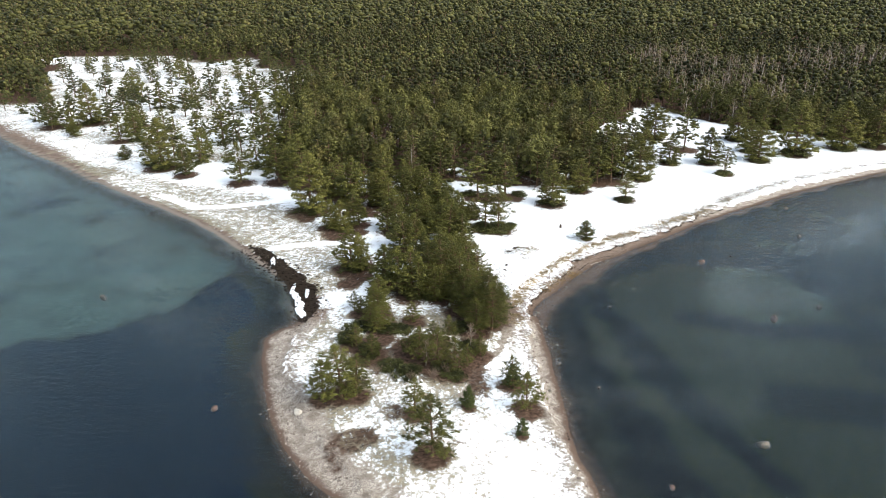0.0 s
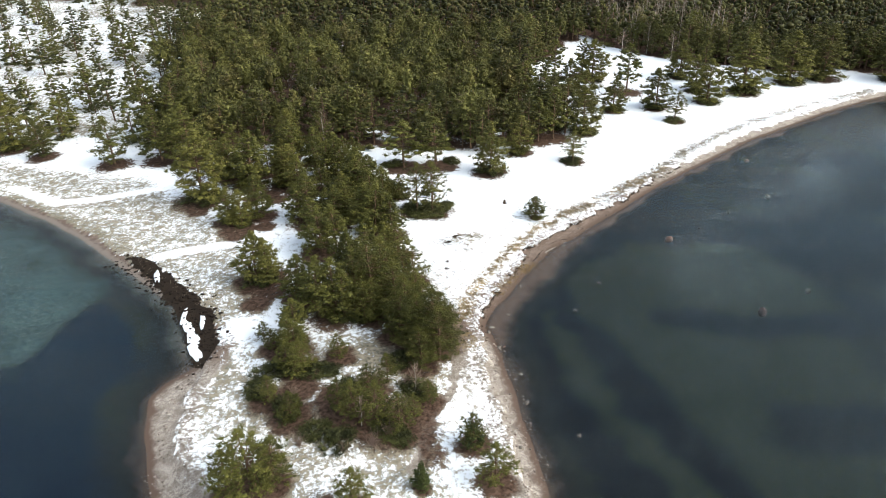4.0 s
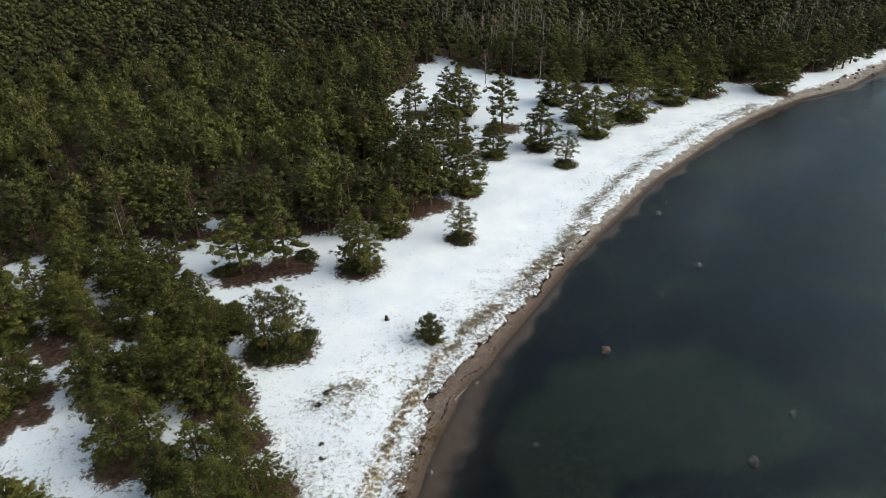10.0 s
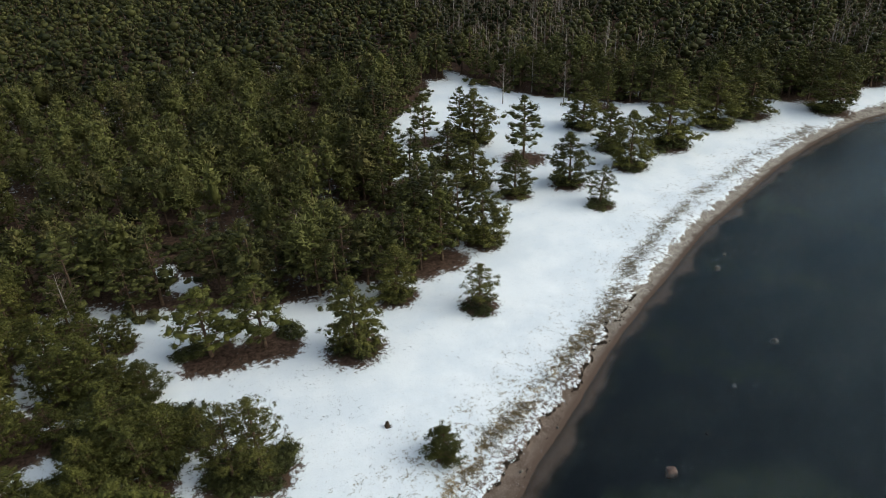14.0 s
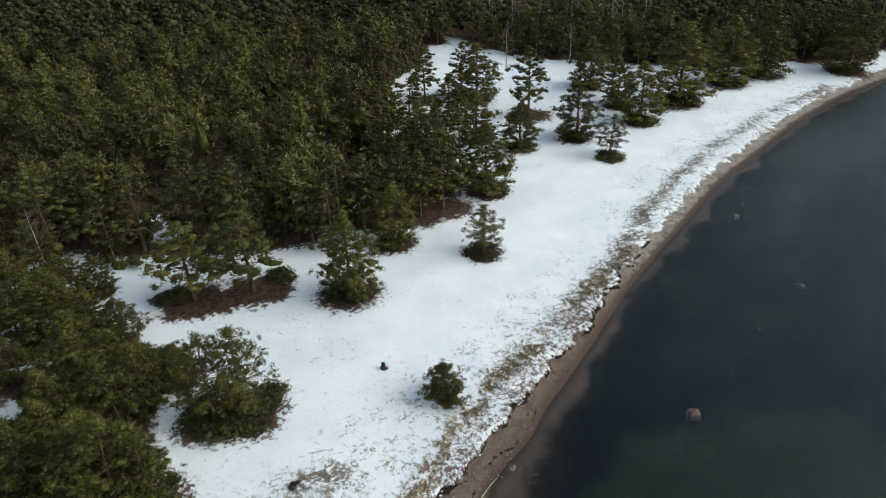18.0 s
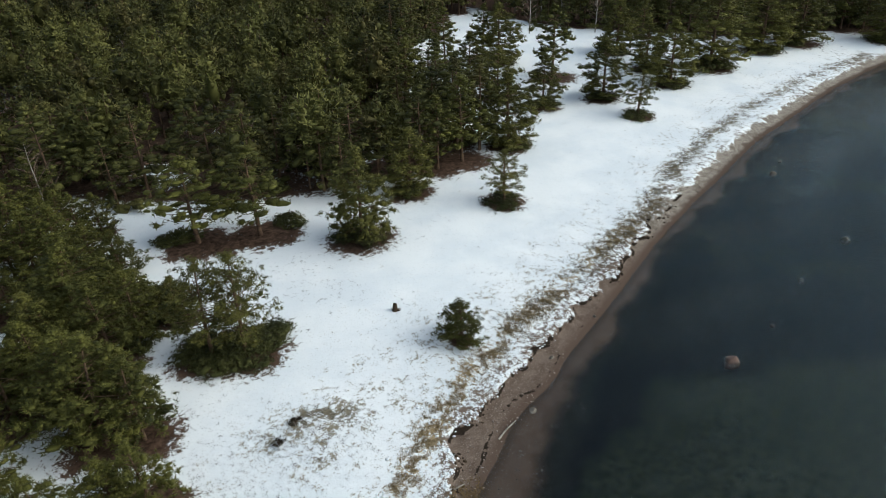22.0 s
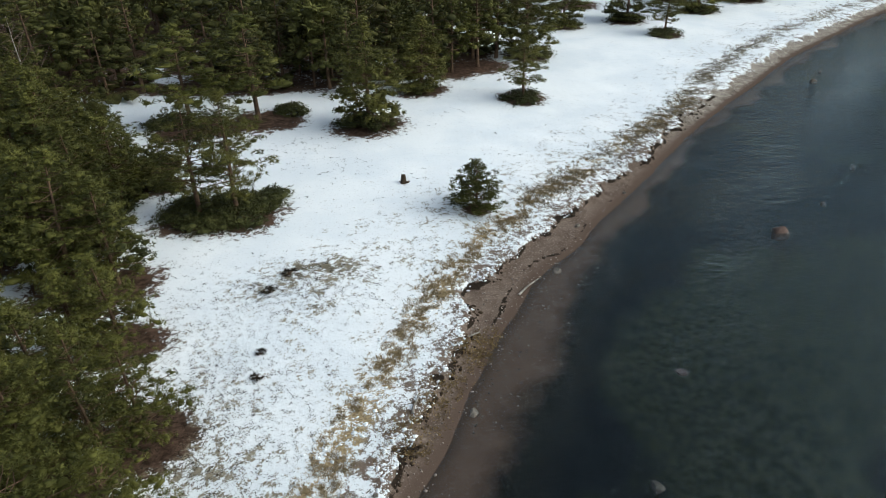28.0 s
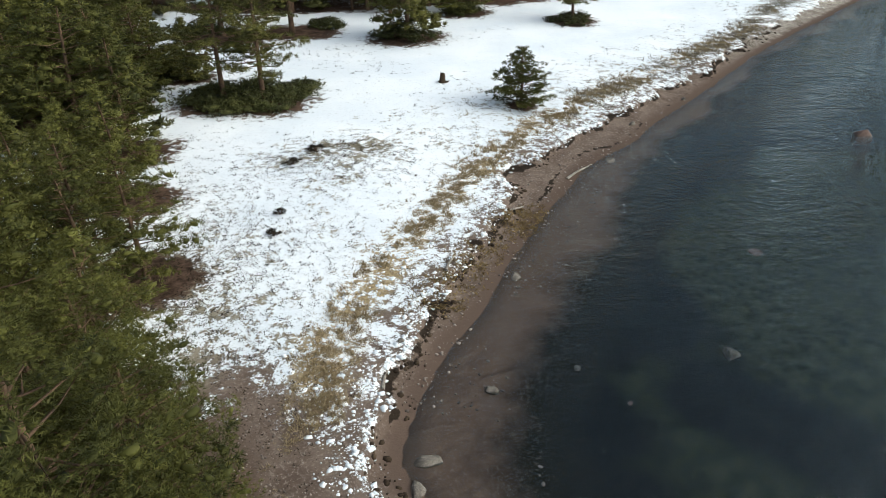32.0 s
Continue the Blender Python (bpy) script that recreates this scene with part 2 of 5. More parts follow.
    wv = ramp01(nt, math_node(nt, "ADD", cover("weed"), math_node(nt, "MULTIPLY", math_node(nt, "SUBTRACT", n_mid, 0.5), 0.35)), 0.3, 0.75)
    pale = mix(nt, ramp01(nt, n_tuft, 0.35, 0.65), (0.055, 0.095, 0.092), (0.11, 0.165, 0.15))
    bed = mix(nt, cover("pale"), bed, pale)
    bed = mix(nt, wv, bed, weed)
    rocky = mix(nt, ramp01(nt, n_fine, 0.52, 0.72), (0.016, 0.015, 0.011), (0.13, 0.11, 0.088))
    floor_near = mix(nt, ramp01(nt, math_node(nt, "ADD", cover("shallow"), math_node(nt, "MULTIPLY", math_node(nt, "SUBTRACT", n_mid, 0.5), 0.25)), 0.42, 0.78), rocky, mix(nt, 0.6, sand, mix(nt, cover("bay"), (0.225, 0.140, 0.100), (0.16, 0.175, 0.15))))
    bed = mix(nt, ramp01(nt, math_node(nt, "ADD", cover("shallow"), math_node(nt, "MULTIPLY", math_node(nt, "SUBTRACT", n_mid, 0.5), 0.3)), 0.0, 0.5), bed, floor_near)
    col = mix(nt, cover("bed"), col, bed)
    nt.links.new(col, bsdf.inputs["Base Color"])
    bsdf.inputs["Roughness"].default_value = 0.9
    bsdf.inputs["Specular IOR Level"].default_value = 0.03
    h = math_node(nt, "ADD", math_node(nt, "MULTIPLY", n_tuft, 0.6), math_node(nt, "MULTIPLY", n_fine, 0.5))
    h = math_node(nt, "ADD", h, math_node(nt, "MULTIPLY", lie, 0.25))
    bump(nt, bsdf, h, 0.55, 0.12)
    return m


def water_material():
    """Clear sea water: mirror by Fresnel over what lies below, with wind ripples at three scales."""
    m = bpy.data.materials.new("sea_water")
    m.use_nodes = True
    nt = m.node_tree
    nt.nodes.remove(nt.nodes["Principled BSDF"])
    clear, gloss, blend = (nt.nodes.new("ShaderNode" + k) for k in ("BsdfTransparent", "BsdfGlossy", "MixShader"))
    clear.inputs[0].default_value = (0.91, 0.94, 0.93, 1)
    gloss.inputs[0].default_value, gloss.inputs["Roughness"].default_value = (0.76, 0.92, 1, 1), 0.03
    fres = nt.nodes.new("ShaderNodeFresnel")
    fres.inputs[0].default_value = 1.30
    a = noise_node(nt, 2.4, 3, 0.6, (0.7, 1.35, 1), -12)
    b = noise_node(nt, 0.7, 3, 0.55, (0.6, 1.4, 1), -32)
    c = noise_node(nt, 0.06, 4, 0.6, (0.35, 1.6, 1), -20)
    hgt = math_node(nt, "ADD", math_node(nt, "MULTIPLY", math_node(nt, "MULTIPLY", a, 2.0), math_node(nt, "MULTIPLY_ADD", ramp01(nt, c, 0.35, 0.65), 0.5, 0.5)), math_node(nt, "MULTIPLY", b, 2.4))
    bp = nt.nodes.new("ShaderNodeBump")
    bp.inputs["Strength"].default_value, bp.inputs["Distance"].default_value = 1.0, 0.10
    nt.links.new(hgt, bp.inputs["Height"])
    for s in (gloss, fres):
        nt.links.new(bp.outputs[0], s.inputs["Normal"])
    nt.links.new(fres.outputs[0], blend.inputs[0])
    nt.links.new(clear.outputs[0], blend.inputs[1])
    nt.links.new(gloss.outputs[0], blend.inputs[2])
    nt.links.new(blend.outputs[0], nt.nodes["Material Output"].inputs[0])
    return m


# ---- the plan, in metres: x east, y north along the first heading ----
WATER_W = [(-193.4, 294.3), (-181.7, 282.6), (-162.6, 264.8), (-143.3, 248.9), (-124.5, 231.3), (-106, 215.7), (-89.5, 201.9),
    (-77.3, 191.9), (-65.4, 180.5), (-53.8, 167.2), (-48.5, 161), (-43.5, 154.8), (-38.6, 148.4), (-34.3, 136.8),
    (-31.5, 128.6), (-35.1, 125.5), (-37.3, 122.1), (-36.2, 113.6), (-33.3, 104.2), (-30.2, 95.9), (-26.7, 88.6),
    (-21.8, 82), (-16.8, 77), (-11.2, 70.8), (-7, 66)]
WATER_E = [(0.4, 64.1), (11.5, 64.9), (19.9, 69.5), (22.3, 76.7), (21.8, 81), (20.7, 86.8), (20.4, 93.9), (20.4, 101.9),
    (20.5, 111), (20.6, 121.5), (20.1, 129.7), (19.1, 132.5), (19.9, 134.2), (21.1, 136.9), (23.1, 139.9), (25.6, 142.6),
    (28.3, 145.9), (31.4, 149.7), (35, 154), (38.8, 158.1), (42.8, 161.2), (47.7, 164.6), (54.3, 170), (65.9, 178.8),
    (75.7, 186.3), (98.2, 201.5), (112.8, 211.1), (132.6, 221.4), (152.4, 231.6), (175.6, 241.3), (200.4, 248.3),
    (224.7, 251.1), (249.1, 260.3), (266.6, 265.8)]
TURF_W = [(-197.6, 301.8), (-168.5, 276.1), (-137.4, 245.7), (-112.3, 222), (-90.4, 204.7), (-75.5, 191.9), (-61.5, 178.8),
    (-50.3, 165.6), (-42, 155), (-34.8, 146.9), (-29.8, 141), (-28.4, 134.1), (-29.8, 126.6), (-31.7, 120.9),
    (-31.6, 113.5), (-30.4, 106.8), (-27, 99.8), (-23.1, 92), (-18.8, 85), (-12.8, 78.8), (-7.4, 73.7)]
TURF_E = [(0.5, 71.1), (12.3, 71), (19.7, 73), (21.2, 76.1), (20.4, 78.6), (19.6, 86.1), (17.5, 93.2), (17.9, 102.8),
    (17.6, 112.1), (17.8, 122.8), (18.3, 134.5), (20.1, 138.2), (21.8, 141), (24.4, 144.8), (27.6, 148.7), (31.1, 153.5),
    (33.1, 157.9), (36.4, 160.5), (39.8, 162.7), (47.1, 167.9), (54.6, 172.9), (63, 178.9), (72.6, 186.5), (80.4, 192.8),
    (94.5, 202.2), (111.5, 213.5), (130.3, 223), (150.1, 233.3), (173.3, 243.3), (206.1, 253.7), (234.8, 260.5),
    (276, 273.8)]
FAR_W = [(-2600, 2100), (-900, 820), (-420, 480)]
FAR_E = [(380, 300), (560, 380), (1000, 620), (2600, 1500)]
LAND = FAR_W + WATER_W + WATER_E + FAR_E + [(4200, 4200), (-4200, 4200)]
TURF = [(x, y + 6) for x, y in FAR_W] + TURF_W + TURF_E + [(x, y + 7) for x, y in FAR_E] + [(4200, 4210), (-4200, 4210)]
FOREST_W = [(-227.6, 353.2), (-208.7, 367.2), (-288.6, 512.9), (-187.1, 529.4), (-134.4, 488.8), (-72.7, 444.3), (-67.8, 371),
    (-64.7, 306), (-61.3, 243.8), (-53.7, 217.4)]
FOREST_E = [(-11, 224.9), (-0.4, 220.5), (7.4, 217.3), (33.2, 210.6), (44.2, 214.4), (54.3, 219.5), (62.1, 226.6), (60.1, 254),
    (64.3, 285.3), (104.2, 338.6), (111, 313.4), (127.9, 292.9), (144.4, 285.6), (157.4, 273.8), (186.1, 273.4),
    (207.5, 263.9), (241.7, 275.3), (284.2, 281)]
FOREST = [(-2600, 2120), (-900, 850), (-420, 520)] + FOREST_W + [(-34, 226)] + FOREST_E + [(380, 312), (560, 392), (1000, 635), (2600, 1515), (4200, 4200), (-4200, 4200)]
GRASS_LINE = [(15.8, 131.7), (16.4, 136.7), (17.4, 140.7), (19.4, 144.3), (22, 148), (25.7, 153.2), (30.2, 158.9), (34.6, 163.7),
    (40.6, 168.5), (47.4, 173.5), (55.7, 178.4), (76.2, 192), (92, 206.3), (107.6, 216.4), (122, 225),
    (147.9, 237), (181.1, 249.5)]
GRAVEL = [(-30.1, 102.8), (-26.2, 101), (-20.7, 91.6), (-15.7, 82.1), (-12.3, 74), (-18.7, 74), (-25.4, 87.4)]
TURF_PATCHY = [(-165, 269.7), (-139.7, 250.7), (-87.5, 222.5), (-57.7, 210.3), (-31.2, 178.4), (-23.8, 162.7), (-22.2, 143.2),
    (-29.7, 140.4), (-42.2, 156), (-61.5, 178.9), (-90.7, 205.4), (-137.2, 245.5)]
BLACK_BAY = [(-54.5, 171), (-47.6, 161.5), (-41.6, 152.5), (-38.2, 144.3), (-34.5, 135.9), (-32.5, 129.5), (-30, 127.8), (-28.6, 136), (-30.2, 143.8),
    (-37.8, 154.3), (-49.8, 168.5)]
WRACK = [(-52.4, 167.9), (-44.1, 157.7), (-38.4, 151.1), (-34.1, 146.4), (-30.6, 139.1), (-30.7, 131.2)]
PALE_BED = [(-32.5, 156.7), (-39.4, 152), (-51.8, 153.7), (-61, 132.5), (-83, 126.6), (-111.4, 116), (-230, 248.1),
    (-202.1, 308.8)]
WEED_BANDS = [([(34.8, 143.0), (34.6, 133.5), (38.2, 125.6), (40.9, 112.7), (44.1, 102), (48, 92.9), (52, 80)], 4.5),
    ([(25.5, 134.6), (26.6, 122.9), (26.5, 112.8), (26.7, 106.2), (29.7, 99.3), (33, 92.3), (36, 78)], 5.0),
    ([(31, 139), (36, 147), (45, 157), (60, 166)], 4.2), ([(62, 102), (70, 101), (82, 97)], 6.0), ([(52, 132), (66, 128), (84, 126)], 3.0)]
TRAILS = [[(19.9, 150.2), (16.3, 142.4), (14.5, 133.3), (12.6, 122.3), (10.6, 115.5), (6.8, 110.4), (4.9, 104.3), (2.9, 100.4)],
    [(-49.9, 201.9), (-41.7, 187.5), (-32.6, 178.7), (-26, 164.5), (-22.9, 150.6), (-19.6, 142.3)]]
WHITE_TRAILS = [[(-91.5, 210.5), (-76.4, 198.8), (-65.8, 199.4), (-51.3, 202.1)],
    [(-49.3, 164.7), (-42, 168.3), (-32.6, 169.3), (-27.8, 169.8)]]
BANK = [(56.8, 201.8, 9.2), (66.5, 222.8, 12.3), (33.1, 198, 13.9), (43.9, 210.2, 11.2), (75.4, 248.6, 10.5),
    (73.8, 262.4, 10.7), (82.3, 240.3, 9.9), (96.6, 240.6, 11.8), (98, 228.4, 8.4), (116.1, 244, 12.9),
    (117.8, 256.4, 10.9), (133.6, 252.2, 17.9), (119.7, 273.4, 12.1), (155.5, 260.3, 16.3), (170.4, 262.9, 17.2),
    (196.1, 257.1, 17.5), (86.8, 275.9, 13.2)]
BANK_PAIR = [(10.9, 205.5, 13.6), (19.4, 204.6, 14.2), (11.7, 178.1, 12.5), (15.1, 177.4, 13)]
BANK_TALL = [(93.8, 258.9, 17.3), (73.8, 280.4, 14.4), (56.1, 219.3, 15.8), (135.4, 284.7, 10.6), (193.9, 271.6, 16.9),
    (51.1, 217.5, 13.3), (85.2, 282.7, 13.9), (59.5, 269.2, 15), (61.4, 255.1, 15), (55.6, 251.6, 14.9),
    (53.1, 260.5, 15.8)]
YOUNG = [(38.7, 171.9, 5.5), (1.4, 199, 6.7), (-157.4, 287.8, 6.5), (-120.6, 251.9, 5.6)]
JUNIPER = [(12.4, 89.6, 3.6), (3.9, 96.7, 3.6), (11.8, 103.4, 4.8), (3.7, 97.4, 3.9)]
GROVE = [(-10.6, 161.8, 11), (-7.4, 174.4, 10.1), (-1.5, 186.9, 13.5), (-7.4, 203.2, 11.1), (1.5, 168.2, 12.2),
    (4.8, 167.2, 9.8), (-4.9, 177.5, 9.4), (-13.4, 177.5, 11.8), (1.3, 180.5, 10.4), (-7.6, 138.9, 11.9),
    (-11, 143.8, 10.1), (-0.6, 141.8, 14.1), (2.5, 145.5, 10.2), (7.9, 148.2, 8.2), (-0.8, 137.2, 8.4),
    (4.1, 131.1, 9.5), (8.9, 126.9, 12.5), (6.5, 122.4, 7.8), (8.2, 135.3, 8.7), (-3.8, 150.2, 9), (5.7, 158.6, 7.9)]
GROVE_SOUTH = [(-15.2, 129.9, 7.8), (-18.3, 130.6, 4.6), (-13, 123.6, 6.9), (-6.9, 126.1, 5.2), (-4.9, 111.5, 9.8),
    (-1.6, 109.7, 10.8), (1.6, 108.2, 9.7), (-7.1, 113.6, 7.7), (-14.3, 112.9, 7.1), (-17.9, 117.3, 6.7),
    (6.7, 113.5, 6), (12, 103.8, 6.8), (13.8, 96.6, 8), (-2.4, 116.9, 7.3), (4.1, 110.7, 5.9), (-18.7, 100.6, 11.3),
    (-2.4, 84.8, 12), (-5.3, 94.9, 7.7), (-21.8, 99.8, 8.7), (-15.9, 100.5, 9)]
WEST = [(-173.9, 303.3, 15), (-159.4, 308.9, 22.6), (-132.6, 276.5, 10.8), (-101.6, 239.3, 23), (-90, 229.9, 11.3),
    (-135.6, 304.5, 9.6), (-68, 220.5, 14.2), (-39.6, 192.7, 19.1), (-46.6, 217.9, 17.6), (-28.9, 178.4, 8.9),
    (-24.1, 181.6, 7.8), (-20.8, 153.3, 9.7), (-55.5, 220.9, 15.7), (-35.8, 206.8, 10.1)]
WEST_TALL = [(-89.6, 274, 15.8), (-98.1, 269.4, 13.7), (-28.1, 196.3, 16.4), (-18.9, 210.8, 13.8), (-62, 240.7, 24.6),
    (-55.1, 244, 20.2), (-71.7, 268.6, 21.7), (-92.3, 329.4, 19.6), (-81.5, 336.4, 20), (-12.8, 209.2, 9.2),
    (-5.1, 211.7, 7.8)]
COL = [(-12.5, 204.4, 9.7), (-1.9, 199.8, 8.5), (-29.6, 199.8, 13.5), (-21.1, 209.8, 8.7), (-35.7, 220.4, 9),
    (-23, 153.1, 11.6), (-13.3, 212.2, 10.7), (-3.7, 199.7, 7.2), (-19, 218.1, 8.4), (-22, 214, 10.2),
    (-7.5, 213.4, 7.9), (-2.6, 213.4, 6.8), (-11.2, 221.3, 10.7), (-20.8, 225.4, 11.8), (4.6, 187.6, 7.7),
    (1.2, 190.6, 6.6), (-16.3, 193.3, 10.2), (-20.3, 198.4, 10.4), (-11, 194.3, 7.6), (8.2, 186.6, 6.3),
    (-2.1, 187.5, 8.7), (-5.4, 182.5, 9.8), (-34.4, 204.7, 11.8), (-28.6, 198, 11.5), (-25, 206.4, 10.8),
    (-18.9, 199.4, 11.2), (-39.4, 212.3, 10.9), (-31.6, 179.6, 8.8), (-25.7, 181.4, 10.7)]
BARE = [(107.9, 302.2, 19.1), (126.3, 295.8, 15), (121.7, 309.1, 20.6), (58.6, 243.1, 11.4), (30.1, 227.4, 12.8),
    (183.4, 311.1, 14.3), (-3.8, 109.5, 5.9), (4.9, 116.3, 5.6), (-45.3, 248, 16.9), (-43, 250.2, 14.4),
    (-10.6, 220.4, 13.2)]
CLEARINGS = [(7.6, 229.6), (40.3, 227.8), (-11.4, 258.7), (38.2, 268.9), (58.1, 281), (-14.5, 206.3), (4.1, 235.6)]
SHRUBS = [(-7.1, 116.9), (-3.8, 110.8), (0.2, 107.2), (-10.8, 125.9), (-12.4, 132.4), (-18.4, 156.3), (-14.2, 118),
    (-2.3, 105.4), (3.7, 118), (-12.8, 107), (-6.4, 104.9)]
THICKET = [(-9, 192), (-4.8, 193), (-0.2, 190), (4.3, 187), (6.1, 191.5), (2.1, 194.4), (-2.5, 194.7), (-9, 199.9), (-9, 185.1),
    (3.6, 183.2), (-5.1, 185.9), (8.2, 207.2), (24.1, 206.8), (-5.8, 188.5),
    (-2.5, 189.1), (1.1, 188.4), (4.7, 189.8), (6.8, 191.8), (-4.2, 193.8), (-8.4, 194), (10.8, 179.4), (14.1, 177),
    (17.8, 179.1), (-14.9, 114.9), (-10.4, 109.4), (-7.2, 106.7), (0.3, 107.8), (-2.9, 136.9), (-7, 138.5),
    (-0.2, 140.2), (2.8, 123.8), (-15.3, 139.8), (-10.8, 123), (-5.3, 118), (5.3, 116.3), (-18.1, 124.1), (-20, 120.2)]
ICE = [(-36.0, 144.7), (-34.8, 141.4), (-33.6, 138.6), (-32.5, 135.8), (-32.1, 133.2), (-32.2, 142.3), (-43.9, 159.2)]
STONES_SHORE = [(20.4, 132.6, 0.89), (19.6, 131.2, 0.81), (24.3, 136.1, 0.76), (28.7, 145.1, 1.12), (42, 159.7, 1.33),
    (47.4, 166.3, 0.76), (29, 136.8, 0.52), (44.9, 144.7, 1.03), (37.3, 136.1, 1.27), (19.7, 136.2, 0.32),
    (66, 159.3, 2.71), (55.9, 171.7, 0.61), (20.7, 139.8, 0.46), (30.5, 134, 0.33)]
STONES_SEA = [(99.3, 176.1, 1.43), (105.7, 198.2, 1.89), (72, 130.5, 1.9), (84.8, 136.1, 1.35), (85.6, 169.8, 0.96),
    (75.2, 163.3, 0.67), (110.5, 201.8, 0.9), (44.9, 144.6, 0.73), (24.3, 136.1, 0.9), (28.7, 145, 0.96),
    (51.4, 88.6, 2.92), (-40.8, 98.9, 1.71), (-79.9, 142.1, 2.06), (28, 104.3, 0.97), (33.6, 78.9, 1.31),
    (22.6, 119.2, 0.94), (22.1, 112.4, 0.9), (20.2, 132.2, 1.26), (28.6, 145.1, 0.95), (20.5, 126.5, 1.1),
    (20.1, 132.5, 1.34), (24.2, 136.2, 0.85), (21.8, 119.5, 0.86), (27.5, 104.4, 0.79), (21.7, 112.4, 0.73),
    (85.7, 169.8, 0.8), (111.2, 202.1, 0.77), (41.9, 159.3, 1.09), (28.7, 144.9, 0.99), (24.5, 136.2, 0.7),
    (20.6, 132.7, 0.92), (19.9, 131, 0.79), (21.5, 126.7, 0.88), (21.3, 125.4, 0.66), (22.4, 119.6, 0.74),
    (22.1, 112.3, 0.71), (28, 104.3, 0.88), (44.8, 144.5, 0.64), (18.6, 105.5, 0.48), (18.8, 103, 0.76),
    (222, 255.4, 1.2), (226, 257, 1.6), (229, 259.3, 1.3), (233, 260.4, 2.0), (236, 258.4, 1.5), (238.5, 261.6, 1.3), (241, 262, 2.1),
    (244.5, 264.3, 1.5), (246.5, 259.6, 2.2), (254, 266, 1.6), (214, 253.6, 1.0)]
STONES_LAND = [(-25.7, 96.7, 2.05)]
HEATHER = [(18.8, 164.9), (16.9, 162.6), (22.5, 164.9), (15, 152.1), (15.5, 154.7), (20.1, 160.8), (27, 185), (51.6, 178.5),
    (63.4, 187.6), (68.3, 196.7), (19, 163.2)]
KELP = [(31.8, 151.6), (32.9, 152.5), (30.7, 150.4), (26, 146.3), (27.7, 148.1), (24.4, 144.7), (23.4, 143)]
LITTER_SPOTS = [(-18.2, 198.3), (-23.6, 194.1), (-12.5, 201), (-29.4, 173.2), (-40.1, 187.2), (-20.1, 149.1), (-15, 145.4),
    (-22.5, 145.6), (-8, 116.4), (-13.3, 119.2), (-27.9, 191.9), (-24.1, 194.4), (-20.1, 196.4), (-15.7, 198.2),
    (-30.9, 175.8), (-27.5, 176), (-23.9, 176.2), (-21.9, 190.4)]
STUMP = [(33, 179.8)][0]
DRIFT = [(38.4, 158), (40.9, 159.9)]


def line_distance(x, y, line, closed=False):
    """How far the points lie from a polyline."""
    best = np.full(np.shape(x), 1e9)
    pts = list(line) + ([line[0]] if closed else [])
    for (ax, ay), (bx, by) in zip(pts, pts[1:]):
        dx, dy = bx - ax, by - ay
        k = np.clip(((x - ax) * dx + (y - ay) * dy) / (dx * dx + dy * dy + 1e-9), 0, 1)
        best = np.minimum(best, (x - ax - k * dx) ** 2 + (y - ay - k * dy) ** 2)
    return np.sqrt(best)


def inside(x, y, ring):
    odd = np.zeros(np.shape(x), bool)
    for (ax, ay), (bx, by) in zip(ring, list(ring[1:]) + [ring[0]]):
        if ay != by:
            odd ^= ((ay > y) != (by > y)) & (x < (bx - ax) * (y - ay) / (by - ay) + ax)
    return odd


def signed(x, y, ring):
    """Distance to a ring's edge, positive inside."""
    return np.where(inside(x, y, ring), 1, -1) * line_distance(x, y, ring, True)


def step(lo, hi, v):
    k = np.clip((v - lo) / (hi - lo), 0, 1)
    return k * k * (3 - 2 * k)


_table = np.random.RandomState(5).rand(256, 256)


def grain(x, y, size, octaves=3):
    """Smooth value noise in 0 to 1, by table."""
    out, amp, total = 0, 1.0, 0
    for o in range(octaves):
        u, v = x / size * 2**o + 37.3 * o, y / size * 2**o + 11.7 * o
        i, j = np.floor(u).astype(int), np.floor(v).astype(int)
        f, g = u - i, v - j
        f, g = f * f * (3 - 2 * f), g * g * (3 - 2 * g)
        a, b = _table[i % 256, j % 256], _table[(i + 1) % 256, j % 256]
        c, d = _table[i % 256, (j + 1) % 256], _table[(i + 1) % 256, (j + 1) % 256]
        out, total = out + amp * ((a * (1 - f) + b * f) * (1 - g) + (c * (1 - f) + d * f) * g), total + amp
        amp *= 0.5
    return out / total


def forest_depth(x, y):
    """How deep in the wood a point lies, with a ragged edge that frays to the west."""
    return signed(x, y, FOREST) + 16 * (grain(x, y, 18, 3) - 0.5) + 46 * (grain(x, y, 34, 2) - 0.5) * step(-35, -65, x)


def shore(x, y):
    """Signed distances to the waterline and to the turf's ragged edge."""
    s = signed(x, y, LAND)
    q = signed(x, y, TURF) + (grain(x, y, 3.0, 3) - 0.5) * 2.6 + (grain(x + 90, y, 1.0, 2) - 0.5) * 1.2
    return s + (grain(x, y + 50, 5.0, 3) - 0.5) * 0.8, q


def height(x, y):
    s, q = shore(x, y)
    beach = 0.42 * np.clip(s, 0, None) / (np.clip(s, 0, None) + np.clip(-q, 0, None) + 0.6)
    bank = 0.42 + 0.33 * step(0.0, 0.55, q) + 0.85 * step(0, 28, q) + 0.22 * (grain(x, y, 9, 3) - 0.5) * step(0.5, 4, q)
    land = np.where(q > 0, bank, beach)
    sea = -0.05 * np.clip(-s, 0, 12) - 0.035 * np.clip(-s - 12, 0, 90)
    return np.where(s > 0, land, sea)


def ground_z(x, y):
    return float(height(np.array([float(x)]), np.array([float(y)]))[0])


